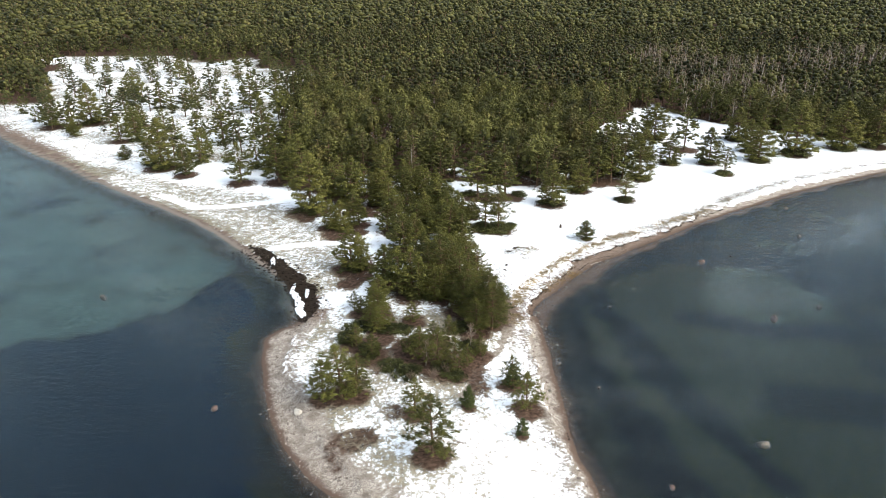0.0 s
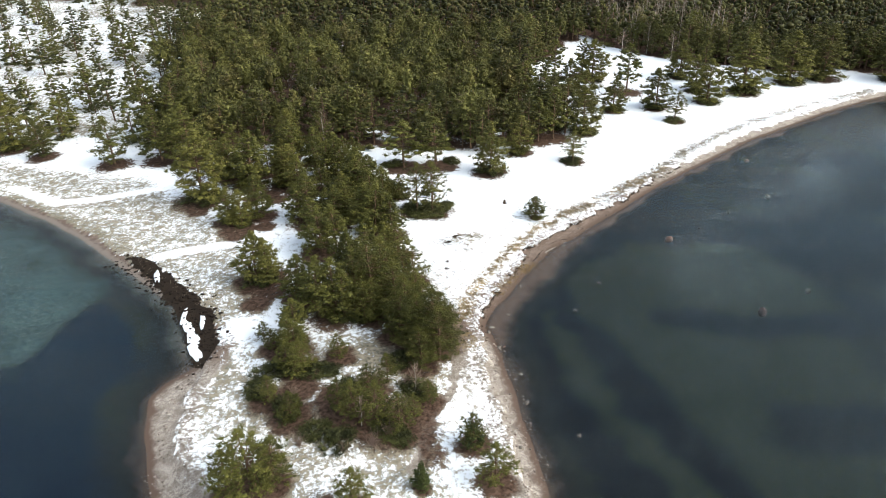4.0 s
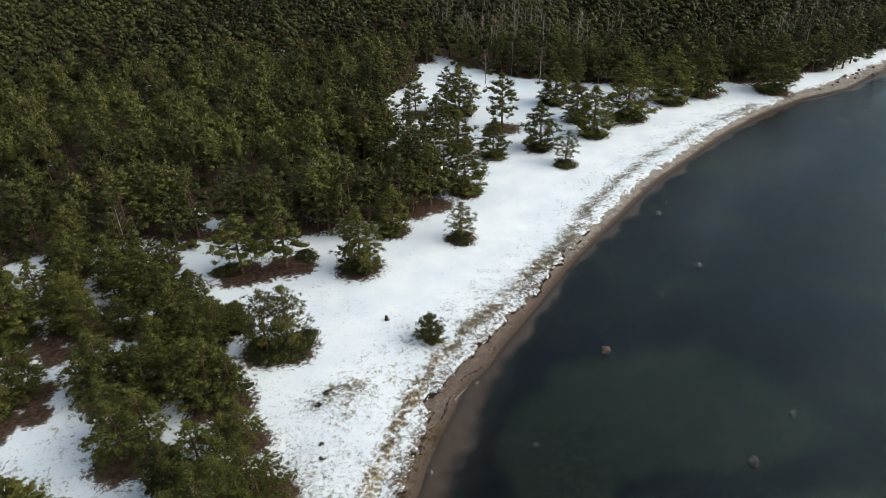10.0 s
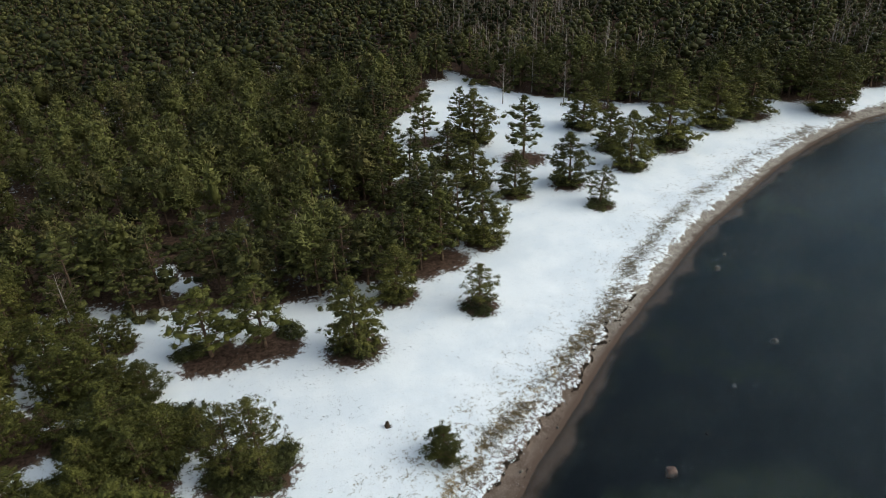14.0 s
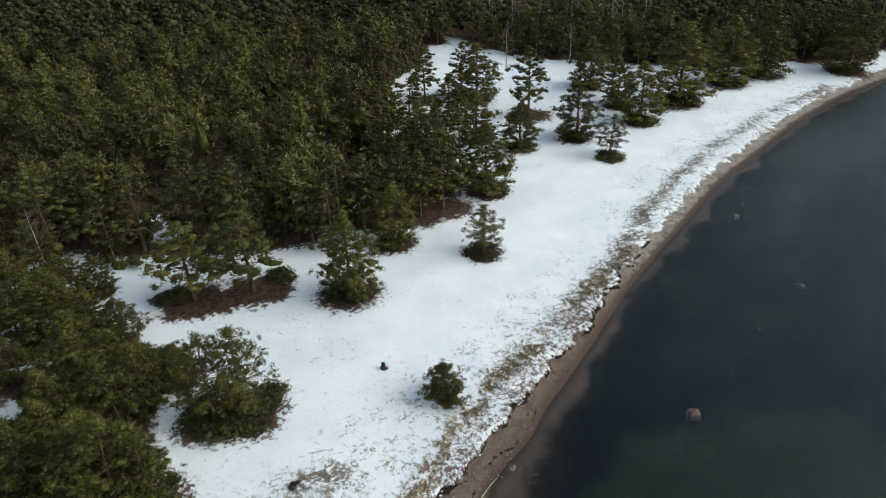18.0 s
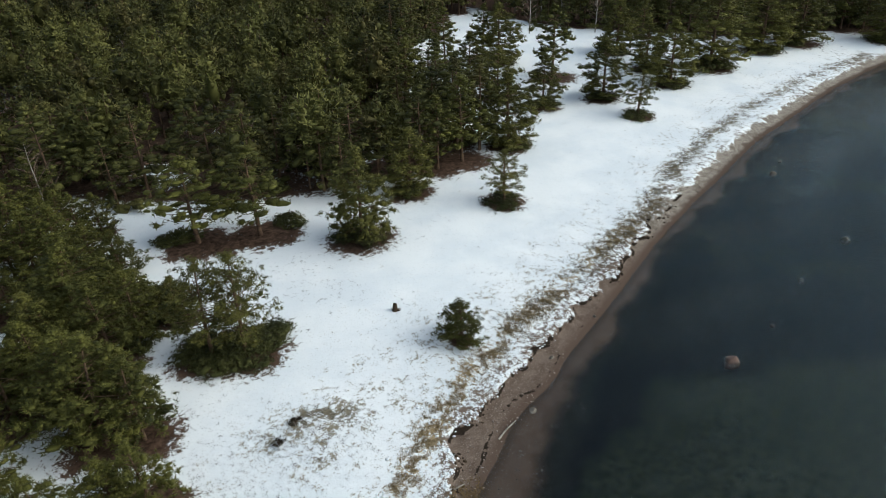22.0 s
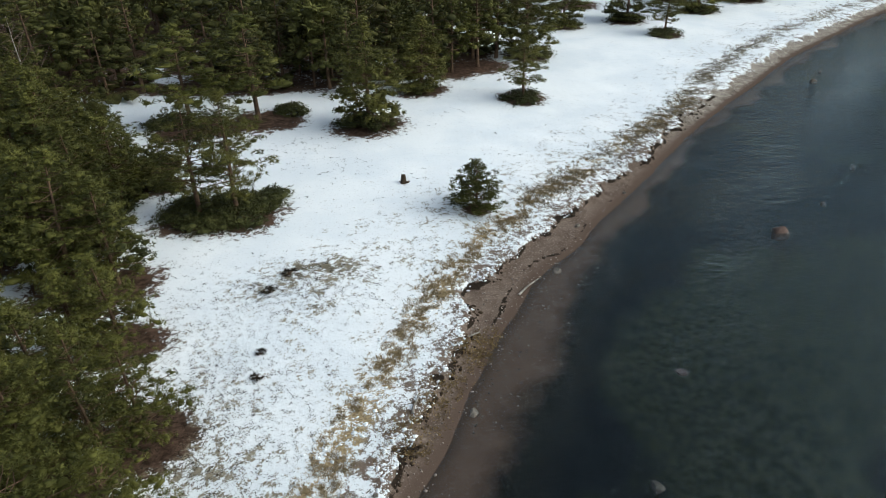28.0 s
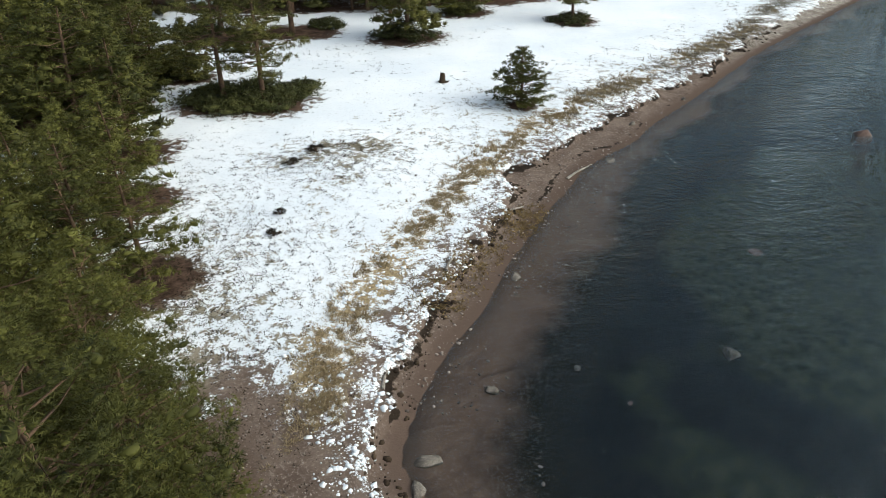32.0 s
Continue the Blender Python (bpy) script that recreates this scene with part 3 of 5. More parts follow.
def mesh_from(name, verts, tris, mats, index=None, smooth=False):
    """A triangle mesh straight from arrays."""
    me = bpy.data.meshes.new(name)
    verts, tris = np.asarray(verts, np.float32), np.asarray(tris, np.int32)
    me.vertices.add(len(verts))
    me.vertices.foreach_set("co", verts.ravel())
    me.loops.add(tris.size)
    me.loops.foreach_set("vertex_index", tris.ravel())
    me.polygons.add(len(tris))
    me.polygons.foreach_set("loop_start", np.arange(0, tris.size, 3, dtype=np.int32))
    me.polygons.foreach_set("loop_total", np.full(len(tris), 3, np.int32))
    for mm in mats:
        me.materials.append(mm)
    if index is not None:
        me.polygons.foreach_set("material_index", np.asarray(index, np.int32))
    if smooth:
        me.polygons.foreach_set("use_smooth", np.ones(len(tris), bool))
    me.update(calc_edges=True)
    return me


# ---- ground: one sheet from the sea bed over the headland to the horizon ----
def lines(spans):
    """Grid lines from (end, step) pairs."""
    out = [spans[0]]
    for end, gap in spans[1:]:
        n = max(1, round((end - out[-1]) / gap))
        out += list(np.linspace(out[-1], end, n + 1)[1:])
    return np.array(out)


gx = lines([-4200, (-1000, 400), (-300, 35), (-120, 4), (-50, 1.2), (-24, 0.6), (70, 0.5), (130, 0.9), (280, 2.0), (700, 30), (4200, 500)])
gy = lines([-1500, (-100, 200), (50, 15), (66, 1.0), (205, 0.55), (260, 1.0), (330, 3), (560, 10), (1200, 60), (4200, 500)])
X, Y = np.meshgrid(gx, gy)
X, Y = X.ravel(), Y.ravel()
S, Q = shore(X, Y)
Z = height(X, Y)
nx, ny = len(gx), len(gy)
i0 = (np.arange(ny - 1)[:, None] * nx + np.arange(nx - 1)).ravel()
quads = np.concatenate([np.stack([i0, i0 + 1, i0 + nx + 1], 1), np.stack([i0, i0 + nx + 1, i0 + nx], 1)])
ground_mesh = mesh_from("ground", np.stack([X, Y, Z], 1), quads, [ground_material()], smooth=True)
ground = tagged(new("ground", ground_mesh), "snow-covered sandy headland and sea bed with litter and dry turf", "ground", kind="structure")

SINGLES = BANK + BANK_PAIR + BANK_TALL + GROVE + GROVE_SOUTH + WEST + COL
litter = np.zeros(len(X))
for tx, ty, th in SINGLES:
    r = (0.40 if ty > 150 else 0.34 if ty > 106 else 0.24) * min(th, 17) + 0.5
    d = np.hypot((X - tx), (Y - ty) * 1.1)
    litter = np.maximum(litter, np.clip(1.25 - 0.8 * d / r, 0, 1))
for tx, ty, th in YOUNG + JUNIPER:
    litter = np.maximum(litter, np.clip(1.1 - 0.7 * np.hypot(X - tx, Y - ty) / (0.24 * th + 0.4), 0, 1))
for tx, ty, th in GROVE + GROVE_SOUTH[:15]:
    litter = np.maximum(litter, np.clip(1.15 - 0.75 * np.hypot(X - tx, Y - ty) / ((0.42 - 0.12 * step(2, 10, X)) * th + 0.9), 0, 1))
(pax, pay, _), (pbx, pby, _) = BANK_PAIR[:2]
litter = np.maximum(litter, np.clip(1.2 - line_distance(X, Y, [(pax - 2, pay - 2), (pbx + 3, pby - 1)]) / 5.5, 0, 1))
for lx, ly in LITTER_SPOTS:
    litter = np.maximum(litter, np.clip(1.2 - np.hypot(X - lx, Y - ly) / 4.2, 0, 0.95))
wood = step(-3, 4, forest_depth(X, Y))
litter = np.maximum(litter, wood * (0.6 + 0.55 * grain(X, Y, 14, 3)))
on_land = S > 0
litter = np.maximum(litter, 0.52 * step(8, -4, np.abs(Y - 100) - 22) * step(-24, -18, X) * step(12, 6, X) * step(0.42, 0.68, grain(X, Y, 8, 3)))
litter = np.maximum(litter, 0.7 * np.exp(-(((X - 12.3) / 2.0) ** 2 + ((Y - 130) / 7.0) ** 2)))
g_line = line_distance(X, Y, GRASS_LINE)
gravel = step(-2, 2.5, signed(X, Y, GRAVEL))
trail = np.min([line_distance(X, Y, t) for t in TRAILS], axis=0)
white = np.min([line_distance(X, Y, t) for t in WHITE_TRAILS], axis=0)
patchy = step(-4, 4, signed(X, Y, TURF_PATCHY))
east = step(-10, 30, X - 0.0) * step(20, 26, -np.abs(Y - 100) + 130)
heath = np.zeros(len(X))
for hx, hy in HEATHER[:3] + HEATHER[5:6]:
    heath = np.maximum(heath, np.exp(-((X - hx) ** 2 + (Y - hy) ** 2) / 2.8**2) * (0.2 + 1.1 * grain(X, Y, 2.5, 3)))
south = step(10, -4, np.abs(Y - 104) - 26) * step(-34, -27, X) * step(11, 5, X)
dune_tufts = np.exp(-((line_distance(X + 4, Y - 4, GRASS_LINE)) / 4.0) ** 2) * step(160, 172, Y)
snow = step(-0.1, 0.3, Q) * (1.0 - 0.16 * grain(X, Y, 22, 3))
grassy = np.exp(-((g_line / 1.5) ** 2)) * step(0, 1, Q) * (0.3 + 1.2 * grain(X, Y, 5, 2)) * (1 - 0.45 * step(45, 80, X))
rim = signed(X, Y, TURF)
snow = snow - 0.23 * grassy - 0.5 * patchy * (1 - step(2.0, 0.8, white)) - 0.46 * heath - 0.62 * south * (0.25 + grain(X, Y, 9, 2)) - 0.13 * dune_tufts
snow = snow - 0.34 * step(10, -4, np.abs(Y - 98) - 26) * step(7, 11, X) * (0.3 + grain(X, Y, 6, 3)) - 0.14 * np.exp(-(((X - 9) / 5.0) ** 2 + ((Y - 153) / 12.0) ** 2)) * (0.4 + grain(X, Y, 4, 2))
snow = snow - 0.42 * np.exp(-((g_line / 2.2) ** 2)) * step(46, 66, X) * (0.1 + 1.1 * grain(X, Y, 2.2, 3)) - 0.22 * step(-26, -20, X) * step(-4, -9, X) * step(134, 142, Y) * step(215, 200, Y) * (0.3 + grain(X, Y, 5, 3))
snow = snow - 0.62 * gravel - 0.5 * step(0.9, 0.2, trail) * step(136, 131, Y) - 0.95 * np.clip(litter * 1.6 - 0.5, 0, 1)
west_wood = step(225, 250, Y) * step(-50, -62, X)
snow = snow - 0.56 * west_wood * (0.2 + grain(X, Y, 11, 3))
snow = snow - 0.30 * np.exp(-((Q - 1.0) / 1.5) ** 2) * (0.5 + grain(X, Y, 3, 2)) - 0.16 * step(26, 6, rim) * step(40, 26, np.abs(Y - 150)) * step(-40, 0, X)
for cx, cy in CLEARINGS:
    snow = np.maximum(snow, 1.05 * np.exp(-((X - cx) ** 2 + (Y - cy) ** 2) / 3.0**2) + 0.25 * (grain(X, Y, 5, 2) - 0.5))
speckled = np.exp(-(((X - 11) / 5.0) ** 2 + ((Y - 142) / 10.0) ** 2))
snow = snow - 0.16 * speckled
foot = np.exp(-(((X - 13.3) / (0.9 + 1.5 * step(122, 131, Y))) ** 2 + ((Y - 129.5) / 8.5) ** 2)) * (0.75 + 0.5 * grain(X, Y, 2.5, 3))
snow = np.where(on_land, np.clip(snow - 0.95 * foot, 0, 1.1), 0)
turf = np.where(Q > 0, np.clip(0.25 + 0.3 * step(2, 5, Q) + 0.4 * grassy + 0.7 * patchy + 0.1 * south - gravel - 0.8 * foot - step(1.1, 0.3, trail) * step(136, 131, Y), 0, 1), 0)
# thin dark line at the bank edge: shade under the turf lip, painted in
scarp_shade = np.exp(-((Q - 0.05) / 0.24) ** 2) * step(-20, 0, X) * step(128, 136, Y) * step(215, 190, Y)
in_bay = signed(X, Y, BLACK_BAY) + 3.0 * (grain(X, Y, 3.2, 3) - 0.5)
wrack_shade = np.where(S > -2.5, np.maximum(step(-0.5, 0.6, in_bay) * (0.75 + 0.6 * grain(X, Y, 4, 3)), scarp_shade * 0.9), 0)
strand = np.exp(-((S - 1.4 - 3.0 * (grain(X, Y, 9, 3) - 0.5)) / 0.3) ** 2) * (Q < 0) * 0.5 * step(0.42, 0.6, grain(X + 40, Y, 6, 2))
wrack_shade = np.maximum(wrack_shade, np.where(on_land, strand * grain(X, Y, 7, 2) * 1.6, 0))
depth = -S
bed = step(0.0, 1.2, depth)
near = step(20, 2, depth)
su, sv = (X * 0.64 - Y * 0.77) / 2.6, X * 0.77 + Y * 0.64
# weed patches; the depth term paints the water's dimming as more weed
weed = 0.60 + 1.9 * (grain(X, Y, 40, 3) - 0.47) + 1.9 * (grain(su, sv, 17, 3) - 0.5) + 0.25 * step(14, 60, depth)
warp = 9 * (grain(su, sv, 11, 4) - 0.5)
dark_bed = np.maximum.reduce([np.exp(-((line_distance(X + warp, Y, band) / wide) ** 2)) for band, wide in WEED_BANDS])
weed_east = 0.06 + 0.95 * dark_bed + 1.3 * (grain(su, sv, 15, 4) - 0.5) + 0.7 * (grain(X, Y, 4, 3) - 0.5) * step(40, 10, depth) + 0.75 * np.maximum(step(76, 94, X), step(148, 162, Y) * step(48, 64, X))
weed_east = weed_east - 0.7 * np.exp(-(((X - 44) / 6.0) ** 2 + ((Y - 143) / 8.0) ** 2))
to_east = step(-9, 12, X + 10 * (grain(X, Y, 14, 3) - 0.5))
weed = weed_east * to_east + (weed - 0.55 * near) * (1 - to_east)
pale_zone = step(-3, 4, signed(X, Y, PALE_BED) + 18 * (grain(X, Y, 24, 4) - 0.5)) * (0.15 + 1.2 * grain(X, Y, 13, 4))
west_sea = step(10, -10, X) * (depth > -9)
# western cover grows with depth, so the bed darkens as deep water would
weed = np.where(depth > 0, weed + west_sea * (np.maximum(weed, 0.9 * step(3, 12, depth)) * (1 - pale_zone) - weed), weed)
shingle = np.clip(0.22 + 0.45 * step(50, 90, X) + 0.7 * gravel + 0.5 * step(134, 124, Y) - 0.2 * foot, 0, 1)
for key, val in (("snow", snow), ("straw", np.clip(1.4 * grassy * step(90, 45, X), 0, 1)), ("litter", litter), ("turf", turf), ("heath", np.maximum(heath * 0.55, 0.5 * south * (1 - gravel) * grain(X, Y, 8, 3) + 0.5 * step(0, 20, rim) * step(-40, -60, X) * grain(X, Y, 12, 3))), ("wrack_shade", wrack_shade), ("shingle", shingle),
                 ("bed", np.where(on_land, 0, bed)), ("west", west_sea), ("bay", west_sea * step(126, 136, Y)), ("wet", 0.9 * np.exp(-np.clip(S, 0, 99) / np.where(Y < 132, 1.9, 1.5))), ("shallow", np.clip(1.0 - (depth + 4 * (grain(X, Y, 6, 3) - 0.5)) / (9.5 - 5.0 * step(38, 60, X)), 0, 1) * (0.6 + 0.4 * step(124, 134, Y)) * (1 - 0.3 * west_sea * step(126, 136, Y))), ("weed", weed), ("pale", pale_zone * west_sea * (depth > 0))):
    at = ground_mesh.attributes.new(key, "FLOAT", "POINT")
    at.data.foreach_set("value", np.clip(val, 0, 1.2).astype(np.float32))

# ---- the sea ----
bm = bmesh.new()
bmesh.ops.create_grid(bm, x_segments=8, y_segments=8, size=4200)
wm = bpy.data.meshes.new("water")
bm.to_mesh(wm)
bm.free()
wm.materials.append(water_material())
water = tagged(new("water", wm), "calm clear winter sea with fine ripples", "water", kind="structure")
water.location = (0, 1300, 0)


# ---- trees ----
def cone_tube(points, radii, sides=6):
    """A tapered tube through points."""
    verts, tris = [], []
    pts = [np.array(p, float) for p in points]
    for k, (p, r) in enumerate(zip(pts, radii)):
        d = pts[min(k + 1, len(pts) - 1)] - pts[max(k - 1, 0)]
        d = d / (np.linalg.norm(d) + 1e-9)
        u = np.cross(d, (0.3, 0.9, 0.1) if abs(d[2]) > 0.5 else (0, 0, 1))
        u /= np.linalg.norm(u) + 1e-9
        v = np.cross(d, u)
        for a in np.arange(sides) * 2 * math.pi / sides:
            verts.append(p + r * (math.cos(a) * u + math.sin(a) * v))
    for k in range(len(pts) - 1):
        for j in range(sides):
            a, b = k * sides + j, k * sides + (j + 1) % sides
            tris += [(a, b, b + sides), (a, b + sides, a + sides)]
    return np.array(verts), np.array(tris)


def joined(parts):
    """Several (verts, tris) as one."""
    vs, ts, n = [], [], 0
    for v, t in parts:
        vs.append(v)
        ts.append(np.asarray(t) + n)
        n += len(v)
    return np.concatenate(vs), np.concatenate(ts)


ICO_V = np.array([(0, 0, 1)] + [(0.894 * math.cos(k * 1.2566), 0.894 * math.sin(k * 1.2566), 0.447) for k in range(5)]
                 + [(0.894 * math.cos(k * 1.2566 + 0.6283), 0.894 * math.sin(k * 1.2566 + 0.6283), -0.447) for k in range(5)] + [(0, 0, -1)])
ICO_T = np.array([(0, 1 + k, 1 + (k + 1) % 5) for k in range(5)] + [(1 + k, 6 + k, 1 + (k + 1) % 5) for k in range(5)]
                 + [(1 + (k + 1) % 5, 6 + k, 6 + (k + 1) % 5) for k in range(5)] + [(11, 6 + (k + 1) % 5, 6 + k) for k in range(5)])


def drawn_out(rng, n):
    """Random turns about the upright axis with a stretch: no two clouds have one outline."""
    a, p, q = rng.rand(n) * 6.283, rng.uniform(0.95, 1.6, n), rng.uniform(0.6, 1.0, n)
    ca, sa = np.cos(a), np.sin(a)
    m = np.zeros((n, 3, 3))
    m[:, 0, 0], m[:, 0, 1], m[:, 1, 0], m[:, 1, 1] = p * ca * ca + q * sa * sa, (p - q) * ca * sa, (p - q) * ca * sa, p * sa * sa + q * ca * ca
    m[:, 2, 2] = rng.uniform(0.7, 1.25, n)
    return m


def cores(rng, c, size, flat, rough=0.2, shape=None):
    """The shaded inner mass of each foliage cloud: an uneven lump."""
    shape = drawn_out(rng, len(c)) if shape is None else shape
    lump = ICO_V[None] * (1 + rng.normal(size=(len(c), 12, 1)) * rough + rng.normal(size=(len(c), 12, 3)) * rough * 0.5) * size[:, None, None] * (1, 1, flat)
    lump = np.einsum("nij,nkj->nki", shape, lump) + c[:, None]
    return lump.reshape(-1, 3), (ICO_T[None] + 12 * np.arange(len(c))[:, None, None]).reshape(-1, 3)


def clouds(rng, centres, sizes, tufts, points, length=0.5, flat=0.55, lift=0.7, width=0.30, core=0.74, low=-0.35):
    """Foliage clouds at the branch ends: a lump set all over with star-shaped needle tufts that stand out from its skin."""
    c, size = np.asarray(centres, float), np.asarray(sizes, float)
    n = len(c) * tufts
    cc, sz = np.repeat(c, tufts, axis=0), np.repeat(size, tufts)[:, None]
    z = rng.uniform(low, 1, (n, 1))
    a = rng.rand(n, 1) * 6.283
    d = np.concatenate([np.sqrt(1 - z * z) * np.cos(a), np.sqrt(1 - z * z) * np.sin(a), z], 1)
    shape = drawn_out(rng, len(c))
    root = cc + np.einsum("nij,nj->ni", np.repeat(shape, tufts, axis=0), d * (1, 1, flat) * sz * rng.uniform(0.5, 1.15, (n, 1)))
    nrm = d * (1, 1, 1.3) + (0, 0, 0.45) + rng.normal(size=d.shape) * 0.4
    nrm /= np.linalg.norm(nrm, axis=1, keepdims=True)
    u = np.cross(nrm, rng.normal(size=nrm.shape))
    u /= np.linalg.norm(u, axis=1, keepdims=True) + 1e-9
    v = np.cross(nrm, u)
    ang = (np.arange(points) * 2 * math.pi / points)[None, :, None]
    gap = math.pi / points
    ln = length * sz[:, None] * rng.uniform(0.45, 1.45, (n, points, 1))
    ring = root[:, None] + width * length * sz[:, None] * (np.cos(ang - gap) * u[:, None] + np.sin(ang - gap) * v[:, None])
    rise = lift * rng.uniform(0.3, 1.5, (n, points, 1))
    tip = root[:, None] + ln * (np.cos(ang) * u[:, None] + np.sin(ang) * v[:, None] + rise * nrm[:, None]) / np.sqrt(1 + rise * rise)
    verts = np.concatenate([ring, tip], 1).reshape(-1, 3)
    k = np.arange(points)
    tri = np.stack([k, (k + 1) % points, points + k], 1)
    tris = (tri[None] + 2 * points * np.arange(n)[:, None, None]).reshape(-1, 3)
    return joined([(verts, tris), cores(rng, c, size * core, flat, 0.2, shape)]) if core else (verts, tris)


def pine_shape(seed, h, r, base, gnarl=0.3, limbs=26, per=2, tufts=12, points=6, cloud=0.8, flat=0.55, skirt=0.0, top=0.5, length=0.5, lift=0.7, core=0.66, rising=0.08, width=0.30):
    """Trunk and limbs, crown clouds and low skirt of a pine of height h, crown radius r, with foliage from base * h up."""
    rng = np.random.RandomState(seed)
    bend = rng.normal(size=2) * gnarl * 0.04 * h

    def axis(z):
        k = z / h
        return np.array([bend[0] * k * k + 0.1 * math.sin(3 * k + seed), bend[1] * k * k + 0.1 * math.sin(2.3 * k), z])

    zs = np.linspace(-0.3, h * 0.97, 9)
    wood = [cone_tube([axis(z) for z in zs], [0.02 * h * (1 - 0.93 * max(0, z) / h) + (0.05 if z < 0.1 else 0) for z in zs], 7)]
    centres, sizes = [], []
    for k in range(limbs):
        f = min(1.0, max(0.0, (k + 0.5 + rng.normal() * 0.8) / limbs))
        z = h * (base + (0.97 - base) * f ** 0.92)
        prof = (math.sin(math.pi * min(1, f * 0.78 + 0.28)) ** 0.8) * (1 - top * f**2.4)
        ln = max(0.25, r * prof * rng.uniform(0.55, 1.2))
        ang = k * 2.4 + rng.normal() * 0.35
        rise = rising + 0.45 * f + rng.normal() * 0.12
        p0 = axis(min(z - 0.25 * ln * rise, h * 0.96))
        d = np.array([math.cos(ang), math.sin(ang), 0])
        tip = p0 + d * ln + np.array([0, 0, ln * rise])
        mid = p0 + d * ln * 0.5 + np.array([0, 0, ln * rise * 0.3]) + rng.normal(size=3) * 0.06 * ln
        wood.append(cone_tube([p0, mid, tip], [0.005 * h * (1 - 0.6 * f) + 0.008, 0.0028 * h * (1 - 0.6 * f) + 0.006, 0.004], 3))
        n = max(1, int(per * ln / r + 0.9))
        for j in range(n):
            g = 1.0 - 0.62 * j / n - 0.12 * rng.rand()
            side = np.array([-d[1], d[0], 0]) * rng.normal() * 0.22 * ln
            q = (p0 + (mid - p0) * g * 2 if g < 0.5 else mid + (tip - mid) * (g - 0.5) * 2) + side
            centres.append(q + (0, 0, 0.1 * cloud + rng.normal() * 0.12 * cloud))
            sizes.append(cloud * rng.uniform(0.5, 1.25) * (1 - 0.3 * f))
    centres += [axis(h * 0.97), axis(h * 0.9)]
    sizes += [cloud * 0.6, cloud * 0.8]
    crown = clouds(rng, centres, sizes, tufts, points, length, flat, lift, width, core)
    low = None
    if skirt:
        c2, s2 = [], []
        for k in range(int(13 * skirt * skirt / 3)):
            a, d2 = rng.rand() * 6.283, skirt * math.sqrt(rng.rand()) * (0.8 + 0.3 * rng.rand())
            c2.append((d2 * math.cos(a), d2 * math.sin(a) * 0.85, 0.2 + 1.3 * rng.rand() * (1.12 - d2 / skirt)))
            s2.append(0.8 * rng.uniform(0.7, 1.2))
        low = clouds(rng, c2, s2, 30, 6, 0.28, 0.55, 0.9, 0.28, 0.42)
    return joined(wood), crown, low


def tree_model(name, label, category, shape, needles=None):
    """A tree thing from a shape, kept far below ground as the pattern for its copies."""
    wood, crown, low = shape
    ob = tagged(new(name), label, category)
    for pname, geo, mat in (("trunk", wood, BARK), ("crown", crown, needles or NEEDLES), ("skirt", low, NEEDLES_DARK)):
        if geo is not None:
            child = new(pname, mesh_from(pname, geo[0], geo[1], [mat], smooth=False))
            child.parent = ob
    return ob


def drop(ob):
    for o in (*ob.children_recursive, ob):
        bpy.data.objects.remove(o)


rng = np.random.RandomState(11)


def plant(model, x, y, s, group, sx=1.12):
    m = Matrix.Translation((x, y, ground_z(x, y) - 0.05)) @ Matrix.Rotation(rng.rand() * 6.283, 4, "Z") @ Matrix.Diagonal((s * sx, s * sx, s, 1))
    return tagged(copy_thing(model, m), group=group)


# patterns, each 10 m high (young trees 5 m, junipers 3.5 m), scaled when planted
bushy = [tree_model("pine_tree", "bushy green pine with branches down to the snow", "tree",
                    pine_shape(20 + k, 10, 3.3, 0.06, 0.5, 76, 3.0, 13, 5, 0.66, 0.55, 2.4, 0.4, 0.52, 0.7, 0.58), SUNLIT_NEEDLES) for k in range(4)]
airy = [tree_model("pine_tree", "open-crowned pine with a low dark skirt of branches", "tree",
                   pine_shape(40 + k, 10, 3.1, 0.22, 0.6, 58, 3.6, 17, 6, 0.50, 0.42, 2.9, 0.25, 0.5, 0.6, 0.38), SUNLIT_NEEDLES) for k in range(3)]
tall = [tree_model("pine_tree", "tall olive-green pine with a bare lower trunk", "tree",
                   pine_shape(60 + k, 10, 2.9, 0.26, 0.6, 50, 2.5, 9, 5, 0.64, 0.55, 0, 0.3)) for k in range(5)]
round_ = [tree_model("pine_tree", "dense rounded pine with olive crown", "tree",
                     pine_shape(80 + k, 10, 3.1, 0.10, 0.6, 64, 2.7, 12, 5, 0.62, 0.58, 0, 0.3, 0.50, 0.7, 0.55)) for k in range(4)]
fine = [tree_model("pine_tree", "full pine of the headland grove with olive needle tufts", "tree",
                   pine_shape(90 + k, 10, 3.0, 0.10, 0.5, 74, 3.0, 20, 6, 0.5, 0.55, 0, 0.3, 0.40, 0.8, 0.48)) for k in range(4)]
close = [tree_model("pine_tree", "full pine over the beach path with dense olive needle tufts", "tree",
                    pine_shape(110 + k, 10, 2.9, 0.08, 0.5, 84, 3.9, 38, 7, 0.46, 0.6, 0, 0.3, 0.28, 1.0, 0.34, 0.10, 0.32)) for k in range(3)]
slim = [tree_model("pine_tree", "slender olive pine standing apart in the clearing", "tree",
                   pine_shape(130 + k, 10, 2.6, 0.24, 0.6, 30, 2.0, 5, 5, 0.74, 0.6, 0, 0.3), NEEDLES_DARK) for k in range(3)]
squat = [tree_model("pine_tree", "bushy olive pine with a low dark skirt in the clearing", "tree",
                    pine_shape(140 + k, 10, 3.2, 0.08, 0.5, 34, 2.0, 5, 5, 0.86, 0.6, 2.2, 0.4)) for k in range(3)]
